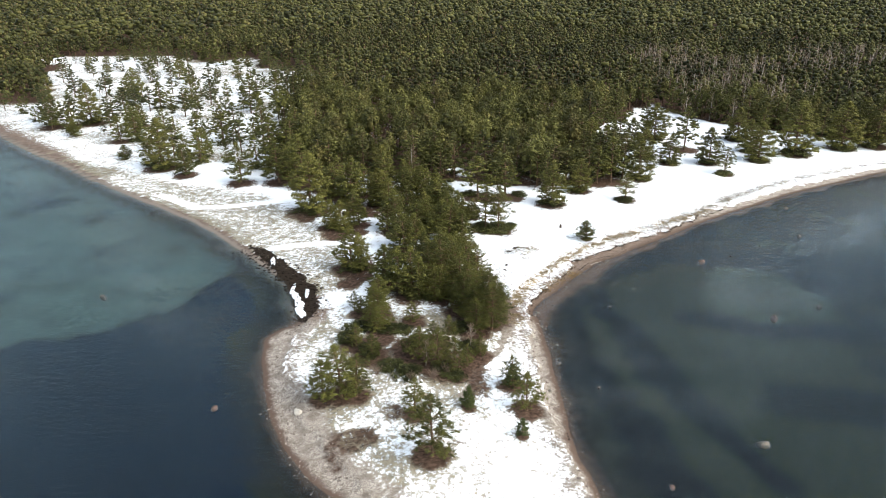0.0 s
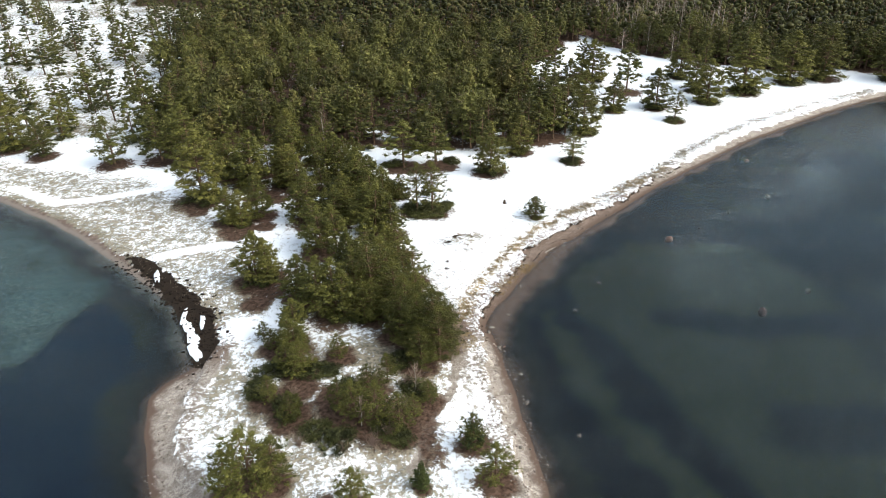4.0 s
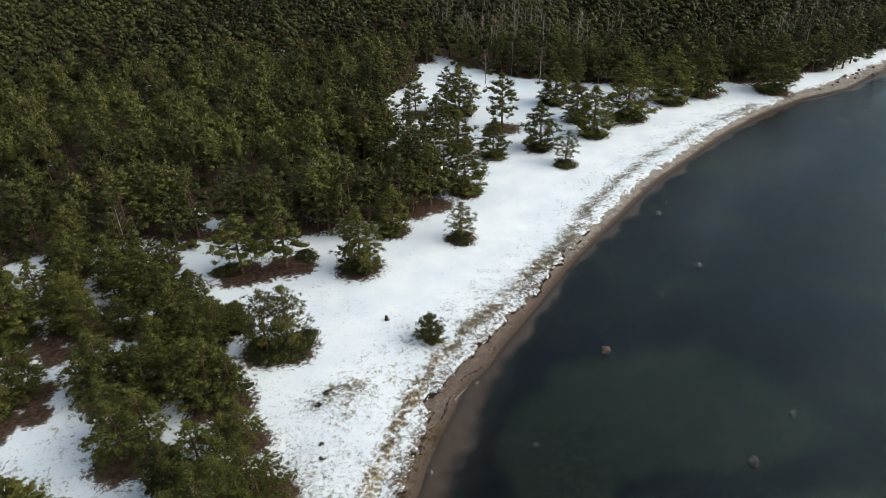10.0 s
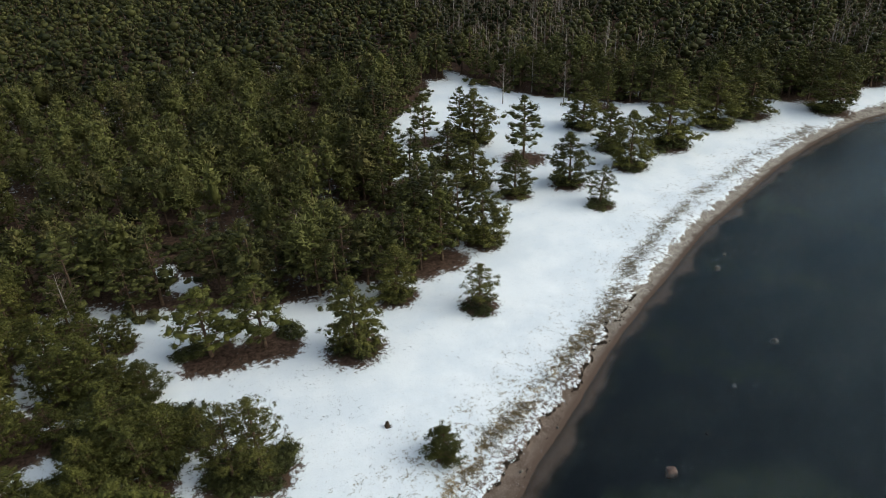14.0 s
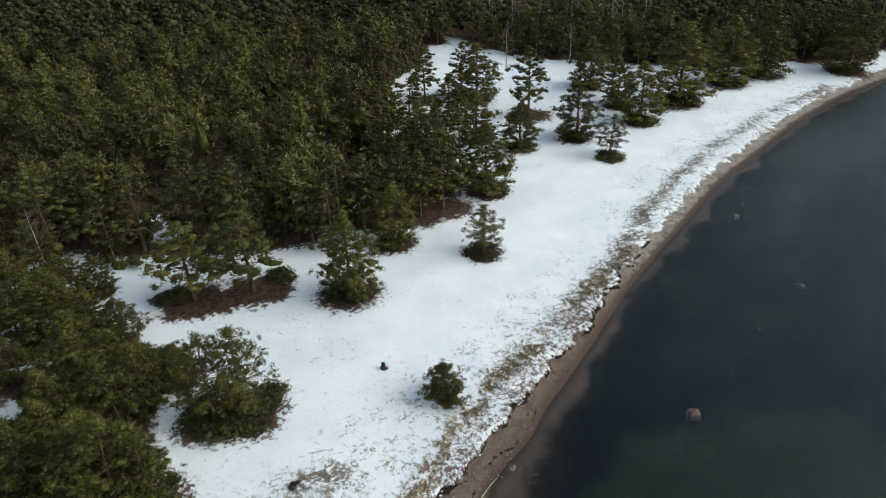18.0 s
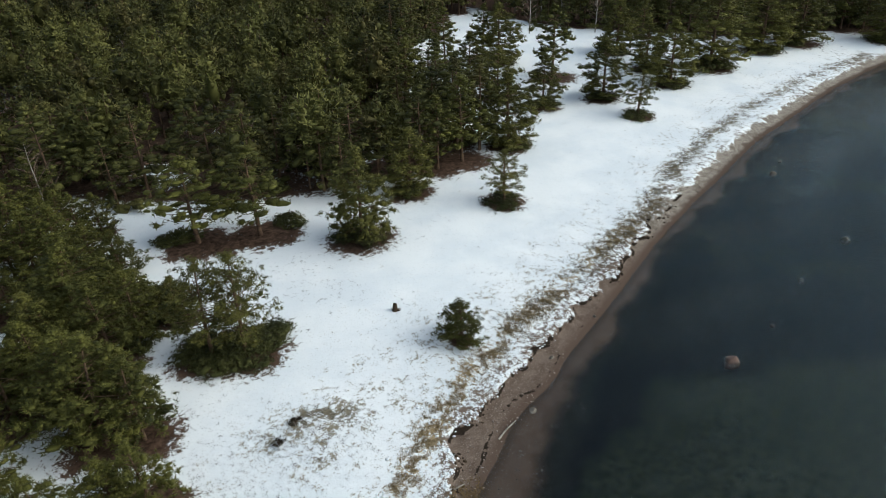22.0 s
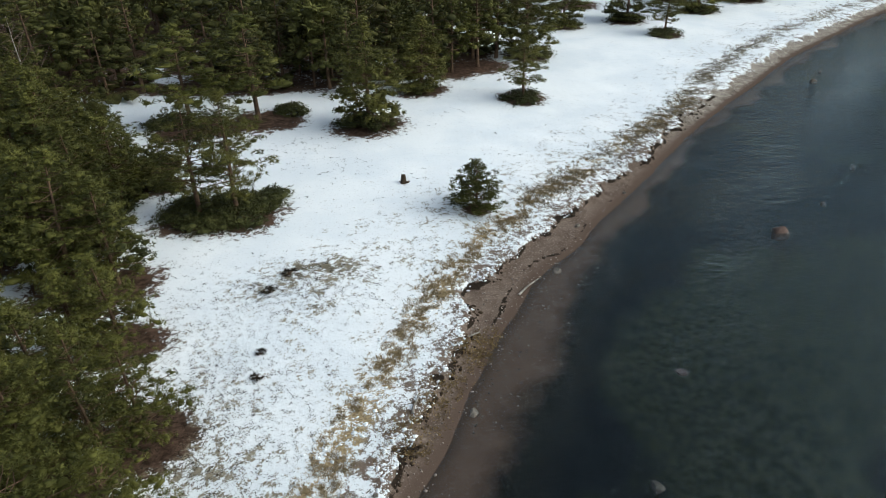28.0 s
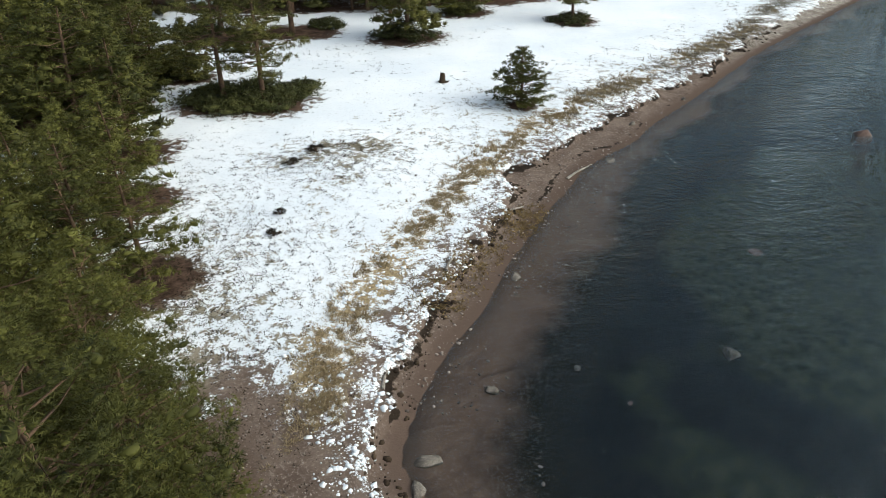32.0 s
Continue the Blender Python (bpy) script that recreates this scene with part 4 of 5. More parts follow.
youngs = [tree_model("young_pine", "young green pine alone on the snowy beach", "tree",
                     pine_shape(100 + k, 5, 1.75, 0.02, 0.5, 92, 3.4, 18, 6, 0.27, 0.65, 0, 0.5, 0.62, 1.0, 0.35, 0.4)) for k in range(2)]
junipers = [tree_model("juniper_bush", "upright green juniper bush on the headland", "bush",
                       pine_shape(120 + k, 3.5, 0.9, 0.03, 0.2, 44, 2, 12, 5, 0.27, 0.9, 0, 0.6, 0.6, 1.2, 0.6, 0.5), JUNIPER_GREEN) for k in range(2)]


def cap(h):
    return min(h, 18.5)


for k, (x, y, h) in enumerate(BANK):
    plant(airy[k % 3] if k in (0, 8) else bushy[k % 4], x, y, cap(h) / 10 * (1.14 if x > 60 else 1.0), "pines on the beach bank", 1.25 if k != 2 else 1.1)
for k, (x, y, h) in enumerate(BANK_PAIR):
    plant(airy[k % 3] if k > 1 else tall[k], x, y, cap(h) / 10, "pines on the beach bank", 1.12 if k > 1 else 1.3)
for k, (x, y, h) in enumerate(BANK_TALL + WEST_TALL):
    plant(tall[k % 5], x, y, cap(h) / 10, "tall pines at the wood's edge", 1.0)
fill = [(x + rng.uniform(2.2, 3.6) * math.cos(a), y + 1.5 + rng.uniform(2.2, 3.6) * math.sin(a), h * rng.uniform(0.75, 1.0))
        for x, y, h in GROVE + GROVE_SOUTH[:15] for a in (rng.rand() * 6.283, rng.rand() * 6.283)[: 2 if y > 118 else 1]]
SHORE_GROVE = [(9.6, 123.6, 11.0), (6.2, 127.6, 11.2), (10.2, 130.4, 9.2), (5.0, 134.0, 10.5), (3.5, 138.5, 11.0), (2.0, 152.0, 9.0), (5.0, 149.5, 9.0), (-1.0, 156.0, 9.5), (-2.0, 149.0, 9.0), (-5.0, 153.0, 9.5)]
for k, (x, y, h) in enumerate(GROVE + SHORE_GROVE + [f for f in fill if f[0] < 7.5 and f[1] > 119 and not (-13 < f[0] < 4 and 121 < f[1] < 134)]):
    plant(close[k % 3] if 119 < y < 137 and x > 1.5 else fine[k % 4] if 116 < y < 150 and x > -6 else round_[k % 4], x, y, cap(h) / 10 * 1.02, "pines of the headland grove", 1.3 if 120 < y < 140 and x > 0 else 1.12)
for k, (x, y, h) in enumerate(GROVE_SOUTH):
    plant(fine[k % 4], x, y, cap(h) / 10 * (0.78 if 107 < y < 118 else 1.0), "pines of the headland grove", 1.4 if k == 15 else 1.15)
for k, (x, y, h) in enumerate(WEST + COL):
    plant(bushy[k % 4] if k % 2 else round_[k % 4], x, y, cap(h) / 10, "pines on the western shore")
for k, (x, y, h) in enumerate(YOUNG):
    plant(youngs[k % 2], x, y, h / 5, "young pines", 1.45)
for k, (x, y, h) in enumerate(JUNIPER):
    plant(junipers[k % 2], x, y, h / 3.5, "juniper bushes")

# scattered trees of the open western wood, and the first rows of the forest
scattered = []
for k in range(1500):
    x, y = rng.uniform(-260, -50), rng.uniform(225, 520)
    p = np.array([x]), np.array([y])
    if signed(*p, TURF)[0] < 14 or inside(*p, FOREST)[0]:
        continue
    if all((x - a) ** 2 + (y - b) ** 2 > 26 for a, b in scattered) and grain(*p, 26, 2)[0] > 0.36:
        scattered.append((x, y))
for k, (x, y) in enumerate(scattered[:215]):
    model, s = ((slim, 0.6), (slim, 1.1), (squat, 0.7), (squat, 1.0))[k % 4]
    plant(model[k % 3], x, y, s * rng.uniform(0.85, 1.35), "scattered pines of the western clearing")

cand = rng.uniform((-120, 205), (310, 420), (9000, 2))
fd = forest_depth(cand[:, 0], cand[:, 1])
front = [tuple(c) for c in CLEARINGS]
for (x, y), d in zip(cand, fd):
    if 0.0 < d < 13 and all((x - a) ** 2 + (y - b) ** 2 > 13 for a, b in front):
        front.append((x, y))
front = np.array(front[len(CLEARINGS):][:170])
for ob in bushy + slim + squat + close + fine + airy + tall + round_ + youngs + junipers:
    drop(ob)


# ---- the forest behind: counted by nobody, joined ----
def forest_stuff(name, label, pts, patterns, low, high, seed, needles=None):
    r2 = np.random.RandomState(seed)
    vs, ts, ms, tones, n = [], [], [], [], 0
    zz = height(pts[:, 0], pts[:, 1])
    for (x, y), z in zip(pts, zz):
        v, t, mi = patterns[r2.randint(len(patterns))]
        a, s = r2.rand() * 6.283, r2.uniform(low, high)
        c, d = math.cos(a) * s, math.sin(a) * s
        w = np.stack([v[:, 0] * c - v[:, 1] * d + x, v[:, 0] * d + v[:, 1] * c + y, v[:, 2] * s + z], 1)
        vs.append(w)
        ts.append(t + n)
        ms.append(mi)
        tones.append(np.full(len(v), r2.uniform(-0.3, 0.3)))
        n += len(v)
    me = mesh_from(name, np.concatenate(vs), np.concatenate(ts), [needles or FAR_NEEDLES, BARK, TWIG, PALE_BARK], np.concatenate(ms))
    at = me.attributes.new("tone", "FLOAT", "POINT")
    at.data.foreach_set("value", np.concatenate(tones).astype(np.float32))
    return tagged(new(name, me), label, "forest", kind="stuff")


def coarse_pine(seed, lumps, size, tufts, points, sides, r=2.2, base=0.42):
    """A forest pine for joining: a trunk under a rounded, tiered crown of foliage clouds."""
    r2 = np.random.RandomState(seed)
    h = 10
    trunk = cone_tube([(0, 0, -0.3), (0.1, 0, h * 0.5), (0, 0.15, h * 0.95)], [0.16, 0.12, 0.03], sides)
    f = (np.arange(lumps) + r2.rand(lumps) * 0.7) / lumps
    a = np.arange(lumps) * 2.4 + r2.normal(size=lumps) * 0.4
    rad = r * np.sin(np.pi * np.minimum(1, 0.66 * f + 0.34)) ** 0.8 * r2.uniform(0.45, 0.75, lumps)
    c = np.column_stack([rad * np.cos(a), rad * np.sin(a), h * (base + (0.92 - base) * f)])
    sizes = size * r2.uniform(0.7, 1.25, lumps) * (1.05 - 0.3 * f)
    heart = np.array([(0, 0, h * (0.48 + 0.5 * base))]), np.array([r * 0.7])
    tall_ = (1 - base) * h * 0.5 / (r * 0.7) * 0.85
    crown = [cores(r2, c, sizes * (0.6 if tufts > 2 else 0.8 if tufts else 1.0), 0.8, 0.26)]
    if tufts:
        crown += [clouds(r2, c, sizes, tufts, points, 0.66, 0.8, 0.7, 0.34, 0, -0.1)]
    if tufts > 2:
        crown += [cores(r2, heart[0], heart[1] * 0.5, tall_, 0.25), clouds(r2, heart[0], heart[1], tufts * 10, points, 0.44, tall_, 0.7, 0.34, 0, -0.3)]
    crown = joined(crown)
    v, t = joined([crown, trunk])
    return v, t, np.r_[np.zeros(len(crown[1]), int), np.ones(len(trunk[1]), int)]


def coarse_birch(seed):
    r2 = np.random.RandomState(seed)
    parts = [cone_tube([(0, 0, -0.3), (0.2, 0, 5), (0.1, 0.2, 10.5)], [0.13, 0.09, 0.02], 4)]
    for k in range(16):
        z, a, ln = 3.5 + 6.5 * k / 16, k * 2.4, r2.uniform(0.8, 1.8)
        parts.append(cone_tube([(0, 0, z), (ln * math.cos(a), ln * math.sin(a), z + ln * 1.1)], [0.045, 0.012], 3))
    v, t = joined(parts)
    return v, t, np.r_[np.full(len(parts[0][1]), 3), np.full(len(t) - len(parts[0][1]), 2)]


def jitter(x0, x1, y0, y1, gap, seed):
    r2 = np.random.RandomState(seed)
    half = 0.75 * max(x1 - x0, y1 - y0)
    a, b = np.meshgrid(np.arange(-half, half, gap), np.arange(-half, half, gap))
    a, b = a.ravel() + r2.uniform(-0.48, 0.48, a.size) * gap, b.ravel() + r2.uniform(-0.48, 0.48, a.size) * gap
    x, y = 0.83 * a - 0.56 * b + (x0 + x1) / 2, 0.56 * a + 0.83 * b + (y0 + y1) / 2
    keep = (x > x0) & (x < x1) & (y > y0) & (y < y1)
    return np.stack([x[keep], y[keep]], 1)


edge_kinds = []
for k in range(5):
    wood_, crown_, _ = pine_shape(150 + k, 10, 2.7, 0.17, 0.6, 34, 2.2, 6, 5, 0.72, 0.58, 0, 0.3)
    v, t = joined([crown_, wood_])
    edge_kinds.append((v, t, np.r_[np.zeros(len(crown_[1]), int), np.ones(len(t) - len(crown_[1]), int)]))
forest_stuff("forest_edge", "tall pines with bare trunks along the forest edge", front, edge_kinds, 1.1, 1.75, 6, EDGE_NEEDLES)

def low_bush(seed):
    r2 = np.random.RandomState(seed)
    a, q = r2.rand(6) * 6.283, 1.5 * np.sqrt(r2.rand(6))
    v, t = clouds(r2, np.column_stack([q * np.cos(a), q * np.sin(a), 0.3 + 0.7 * r2.rand(6)]), r2.uniform(0.6, 1.1, 6), 5, 5, 0.5, 0.55)
    return v, t, np.zeros(len(t), int)


# low bushes added to darken the floor where the canopy's shade should lie
p = jitter(-70, 300, 180, 330, 4.4, 12)
d = signed(p[:, 0], p[:, 1], FOREST) + 12 * (grain(p[:, 0], p[:, 1], 12, 3) - 0.5)
p = p[(d > 1) & (d < 34) & (grain(p[:, 0], p[:, 1], 8, 2) > 0.4)]
forest_stuff("undergrowth", "low dark bushes added in place of the forest floor's shade", p, [low_bush(280 + k) for k in range(5)], 0.7, 1.6, 13)
near_kinds = [coarse_pine(200 + k, 15, 0.9, 5, 5, 4, 2.3 + 0.14 * (k % 4), 0.20 + 0.06 * (k % 3)) for k in range(8)]
mid_kinds = [coarse_pine(220 + k, 10, 1.05, 2, 5, 3, 2.4, 0.22) for k in range(6)]
far_kinds = [coarse_pine(240 + k, 4, 1.3, 0, 0, 3, 1.9, 0.35) for k in range(5)]
birches = [coarse_birch(260 + k) for k in range(4)]
p = jitter(-330, 420, 200, 480, 6.3, 3)
d = forest_depth(p[:, 0], p[:, 1])
gaps = grain(p[:, 0], p[:, 1], 24, 2)
dist = np.hypot(p[:, 0], p[:, 1])
p1 = p[(d > 3) & (dist < 345) & (gaps > 0.3) & np.all([np.hypot(p[:, 0] - cx, p[:, 1] - cy) > 4.4 for cx, cy in CLEARINGS], axis=0)]
forest_stuff("pine_forest", "dense olive-green pine forest", p1, near_kinds, 0.85, 1.75, 7, EDGE_NEEDLES)
p = jitter(-620, 700, 230, 760, 6.9, 4)
d = forest_depth(p[:, 0], p[:, 1])
dist = np.hypot(p[:, 0], p[:, 1])
p2 = p[(d > 2) & (dist >= 345) & (dist < 620) & (np.abs(p[:, 0] - 60) < 0.72 * p[:, 1] + 60)]
forest_stuff("pine_forest", "pine forest in the middle distance", p2, mid_kinds, 0.9, 1.8, 8)
p = jitter(-1300, 1300, 300, 1350, 9.4, 5)
d = forest_depth(p[:, 0], p[:, 1])
dist = np.hypot(p[:, 0], p[:, 1])
p3 = p[(d > 2) & (dist >= 620) & (dist < 1320) & (np.abs(p[:, 0] - 100) < 0.72 * p[:, 1] + 60)]
forest_stuff("pine_forest", "distant pine forest to the horizon", p3, far_kinds, 1.25, 2.0, 9)
p = jitter(115, 420, 265, 460, 6.2, 6)
d = forest_depth(p[:, 0], p[:, 1])
p4 = p[(d > 3) & (grain(p[:, 0], p[:, 1], 40, 2) > 0.48)]
forest_stuff("bare_birches", "grey leafless birches among the pines", p4, birches, 1.1, 1.7, 10)


# ---- bare trees ----
def bare_shape(seed, h):
    r2 = np.random.RandomState(seed)
    parts = [cone_tube([(0, 0, -0.3), (0.15, 0.1, h * 0.4), (0, 0.2, h * 0.75), (0.1, 0.1, h)], [0.014 * h, 0.010 * h, 0.005 * h, 0.01], 6)]
    twigs = []
    for k in range(22):
        z, a, ln = h * (0.25 + 0.7 * k / 22), k * 2.4 + r2.normal() * 0.3, h * 0.2 * (1.15 - 0.75 * k / 22) * r2.uniform(0.7, 1.2)
        d = np.array([math.cos(a), math.sin(a), 0.9 + 0.3 * r2.normal()])
        p0 = np.array([0.08, 0.12, z])
        tip = p0 + d * ln
        twigs.append(cone_tube([p0, p0 + d * ln * 0.5 + r2.normal(size=3) * 0.08, tip], [0.045, 0.03, 0.01], 4))
        for j in range(6):
            g = 0.35 + 0.6 * j / 6
            e = d + r2.normal(size=3) * 0.7
            twigs.append(cone_tube([p0 + d * ln * g, p0 + d * ln * g + e * ln * 0.35], [0.018, 0.006], 3))
    return joined(parts), joined(twigs)


for k, (x, y, h) in enumerate(BARE):
    tr, tw = bare_shape(300 + k, min(h, 13))
    ob = tagged(new("bare_tree"), "leafless grey-barked tree at the wood's edge", "tree", "bare trees")
    ob.location = (x, y, ground_z(x, y) - 0.05)
    for nm, geo, mat in (("trunk", tr, PALE_BARK), ("crown", tw, TWIG)):
        o = new(nm, mesh_from(nm, *geo, [mat]))
        o.parent = ob


# ---- boulders ----
def boulder_mesh(seed, flat):
    bm = bmesh.new()
    bmesh.ops.create_icosphere(bm, subdivisions=3, radius=0.5)
    off = Vector((seed * 3.1, seed * 1.7, seed))
    r2 = random.Random(seed)
    cuts = [(Vector((r2.gauss(0, 1), r2.gauss(0, 1), r2.gauss(0.3, 0.8))).normalized(), r2.uniform(0.30, 0.42)) for _ in range(8)]
    for v in bm.verts:
        n = noise.noise(v.co * 1.7 + off) * 0.28 + noise.noise(v.co * 4.2 + off) * 0.09 + noise.noise(v.co * 11 + off) * 0.02
        v.co *= 1 + n
        for cut, lim in cuts:
            over = v.co.dot(cut) - lim
            if over > 0:
                v.co -= cut * over * 0.9
        v.co.z = v.co.z * flat
    me = bpy.data.meshes.new("boulder")
    bm.to_mesh(me)
    bm.free()
    return me


stones_made = []
sunk = (6, 7, 8, 13)
n_stones = len(STONES_SHORE + STONES_SEA + STONES_LAND)
for k, (x, y, w) in enumerate(STONES_SHORE + STONES_SEA + STONES_LAND):
    if any((x - a) ** 2 + (y - b) ** 2 < 1.0 for a, b in stones_made):
        continue
    stones_made.append((x, y))
    me = boulder_mesh(k + 1, 0.72)
    red = k > 4 and k % 3 == 1
    pale = k == n_stones - 1
    me.materials.append(PALE_GRANITE if pale else RED_GRANITE if red else GRANITE)
    base = ground_z(x, y)
    ob = tagged(new("boulder", me), ("pale flat-topped boulder" if pale else "reddish granite boulder" if red else "grey granite boulder") + (" standing in the shallow sea" if base < -0.05 else " on the sandy beach"), "boulder", "shore boulders")
    w = min(w * (0.88 if k > 1 else 1.35), 2.1)
    tall_ = w * 0.72
    stretch = min(1.6, max(1.0, 0.33 - base / tall_)) if base < 0 else 1.0
    ob.scale = (w * 1.05, w * 0.8, w * stretch)
    ob.rotation_euler = (0, 0, k * 1.3)
    ob.location = (x, y, min(base + 0.5 * tall_ * stretch - 0.03, 0.33 * tall_ - 0.5 * tall_ * stretch) if base < 0 else base + 0.2 * tall_)
    if k in sunk:
        ob.scale, ob.location = (w * 1.05, w * 0.8, w * 0.6), (x, y, base + 0.12 * w)


# ---- driftwood, stump, shrubs ----
def thing_from(name, label, category, parts, place, group=""):
    """A thing at a place, with its parts as children: (name, geometry, material)."""
    ob = tagged(new(name), label, category, group)
    ob.matrix_basis = place
    for nm, geo, mat in parts:
        o = new(nm, mesh_from(nm, *geo, [mat]))
        o.parent = ob
    return ob


def at_ground(x, y, turn=0.0, lift=0.0):
    return pose(x, y, ground_z(x, y) + lift, 0, 0, turn)


r3 = np.random.RandomState(21)
stump_wood = joined([cone_tube([(0, 0, -0.2), (0, 0, 0.2), (0.03, 0, 0.7), (0.08, 0.03, 0.98)], [0.44, 0.32, 0.28, 0.17], 9),
                     cone_tube([(-0.12, 0.05, 0.6), (-0.14, 0.06, 1.12)], [0.13, 0.03], 5), cone_tube([(0.1, -0.12, 0.1), (0.42, -0.4, 0.16), (0.6, -0.5, 0.34)], [0.12, 0.08, 0.02], 5),
                     cone_tube([(0.05, 0, 0.1), (0.45, 0.1, 0.05), (0.75, 0.15, -0.05)], [0.16, 0.1, 0.05], 5),
                     cone_tube([(0, 0, 0.1), (-0.3, 0.35, 0.04), (-0.5, 0.6, -0.05)], [0.15, 0.09, 0.04], 5)])
thing_from("tree_stump", "dark broken tree stump standing in the snow", "stump", [("stump_wood", stump_wood, PEAT)], at_ground(*STUMP))
for k, (x, y, turn, ln) in enumerate(((*DRIFT[0], 35, 3.2), (19.5, 137.5, 70, 1.6), (31.0, 152.6, 20, 2.2), (-24, 160, 110, 4.0), (24.9, 146.2, 60, 1.5))):
    log = joined([cone_tube([(-ln / 2, 0, 0), (0, 0.08, 0.03), (ln / 2, -0.05, 0.02)], [0.11, 0.09, 0.05], 7),
                  cone_tube([(0.2, 0, 0.05), (0.5, 0.3, 0.15)], [0.05, 0.02], 5)])
    thing_from("driftwood_log", "pale weathered driftwood log on the sand", "driftwood", [("log", log, DEADWOOD)], at_ground(x, y, turn, 0.09), "driftwood")


def shrub_shape(seed, h):
    r2 = np.random.RandomState(seed)
    parts = []
    for k in range(46):
        a, lean = r2.rand() * 6.283, r2.uniform(0.15, 0.8)
        d = np.array([math.cos(a) * lean, math.sin(a) * lean, 1.0]) * h * r2.uniform(0.5, 1.0)
        p0 = r2.normal(size=3) * (0.18, 0.18, 0)
        parts.append(cone_tube([p0, p0 + d * 0.55 + r2.normal(size=3) * 0.06, p0 + d], [0.022, 0.014, 0.005], 3))
        for j in range(3):
            g = r2.uniform(0.4, 0.9)
            parts.append(cone_tube([p0 + d * g, p0 + d * g + (d + r2.normal(size=3) * h * 0.5) * 0.3], [0.010, 0.004], 3))
    return joined(parts)


for k, (x, y) in enumerate(SHRUBS):
    thing_from("bare_shrub", "leafless brown shrub on the headland", "shrub", [("twig_frame", shrub_shape(400 + k, r3.uniform(1.4, 2.6)), TWIG)], at_ground(x, y), "bare shrubs")


def bush_shape(seed, r, h, blades=18):
    """A low thicket bush: stems that fan out and needle tufts over them."""
    r2 = np.random.RandomState(seed)
    stems, c, s = [], [], []
    for k in range(int(18 * r * r / 4) + (4 if r > 1 else 14)):
        a, d = r2.rand() * 6.283, r * math.sqrt(r2.rand())
        p = np.array([d * math.cos(a), d * math.sin(a) * 0.8, 0.15 + h * (1.1 - d / r) * r2.rand()])
        c.append(p)
        s.append((0.8 if r > 1 else 0.13) * r2.uniform(0.7, 1.25))
        if k % 3 == 0:
            stems.append(cone_tube([(0, 0, 0), p * 0.6 + (0, 0, 0.1), p], [0.05, 0.03, 0.01], 3))
    return joined(stems), clouds(r2, c, s, blades, 5, 0.5, 0.55, 0.9, 0.3, 0.5)


bushes = [[bush_shape(500 + k, r, h) for k in range(2)] for r, h in ((2.3, 1.5), (0.42, 0.3))]
for k, (x, y) in enumerate(THICKET):
    stems, leaves = bushes[0][k % 2]
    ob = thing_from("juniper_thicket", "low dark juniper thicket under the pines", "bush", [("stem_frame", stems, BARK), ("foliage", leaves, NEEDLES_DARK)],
                    at_ground(x, y, k * 67) @ Matrix.Diagonal((1.0 + 0.25 * (k % 3), 1.0, 0.75 + 0.2 * (k % 2), 1)), "juniper thickets")
for k, (x, y) in enumerate([HEATHER[0], HEATHER[1], HEATHER[3], HEATHER[4]]):
    stems, leaves = bushes[1][k % 2]
    thing_from("heather_bush", "small dark heather bush in the snow", "bush", [("stem_frame", stems, BARK), ("foliage", leaves, HEATH)], at_ground(x, y, k * 50) @ Matrix.Diagonal((1.7, 1.5, 1.3, 1) if k < 2 else (1.1, 1.1, 1.1, 1)), "heather bushes")


def floe_mesh(seed):
    """A thin slab with a ragged outline and a worn, sloping rim."""
    r2 = np.random.RandomState(seed)
    ang = np.arange(28) * 2 * math.pi / 28
    rad = 0.5 * (1 + sum(r2.uniform(0.05, 0.3) / (1 + 0.5 * q) * np.cos(q * ang + r2.rand() * 6.283) for q in range(2, 8)) + r2.normal(size=28) * 0.05)
    low = np.column_stack([np.cos(ang) * rad, np.sin(ang) * rad, np.full(28, -0.06)])
    high = low * (0.86, 0.86, 0) + (0, 0, 0.05) + r2.normal(size=(28, 3)) * (0, 0, 0.012)
    k = np.arange(28)
    n = (k + 1) % 28
    tri = np.concatenate([np.stack([k, n, n + 28], 1), np.stack([k, n + 28, k + 28], 1), np.stack([k + 28, n + 28, np.full(28, 56)], 1)])
    return mesh_from("ice_floe", np.concatenate([low, high, [(0, 0, 0.06)]]), tri, [SNOW])


for k, (x, y) in enumerate(ICE):
    me = floe_mesh(60 + k)
    ob = tagged(new("ice_floe", me), "slab of old snow and ice on black seaweed", "ice", "ice in the seaweed bay")
    ob.scale, ob.rotation_euler = (r3.uniform(4.6, 6.0), r3.uniform(0.9, 1.9), 1.3), (0, 0, r3.uniform(-1.7, -0.9))
    ob.location = (x, y, max(0.02, ground_z(x, y)) + 0.03 + 0.02 * k)


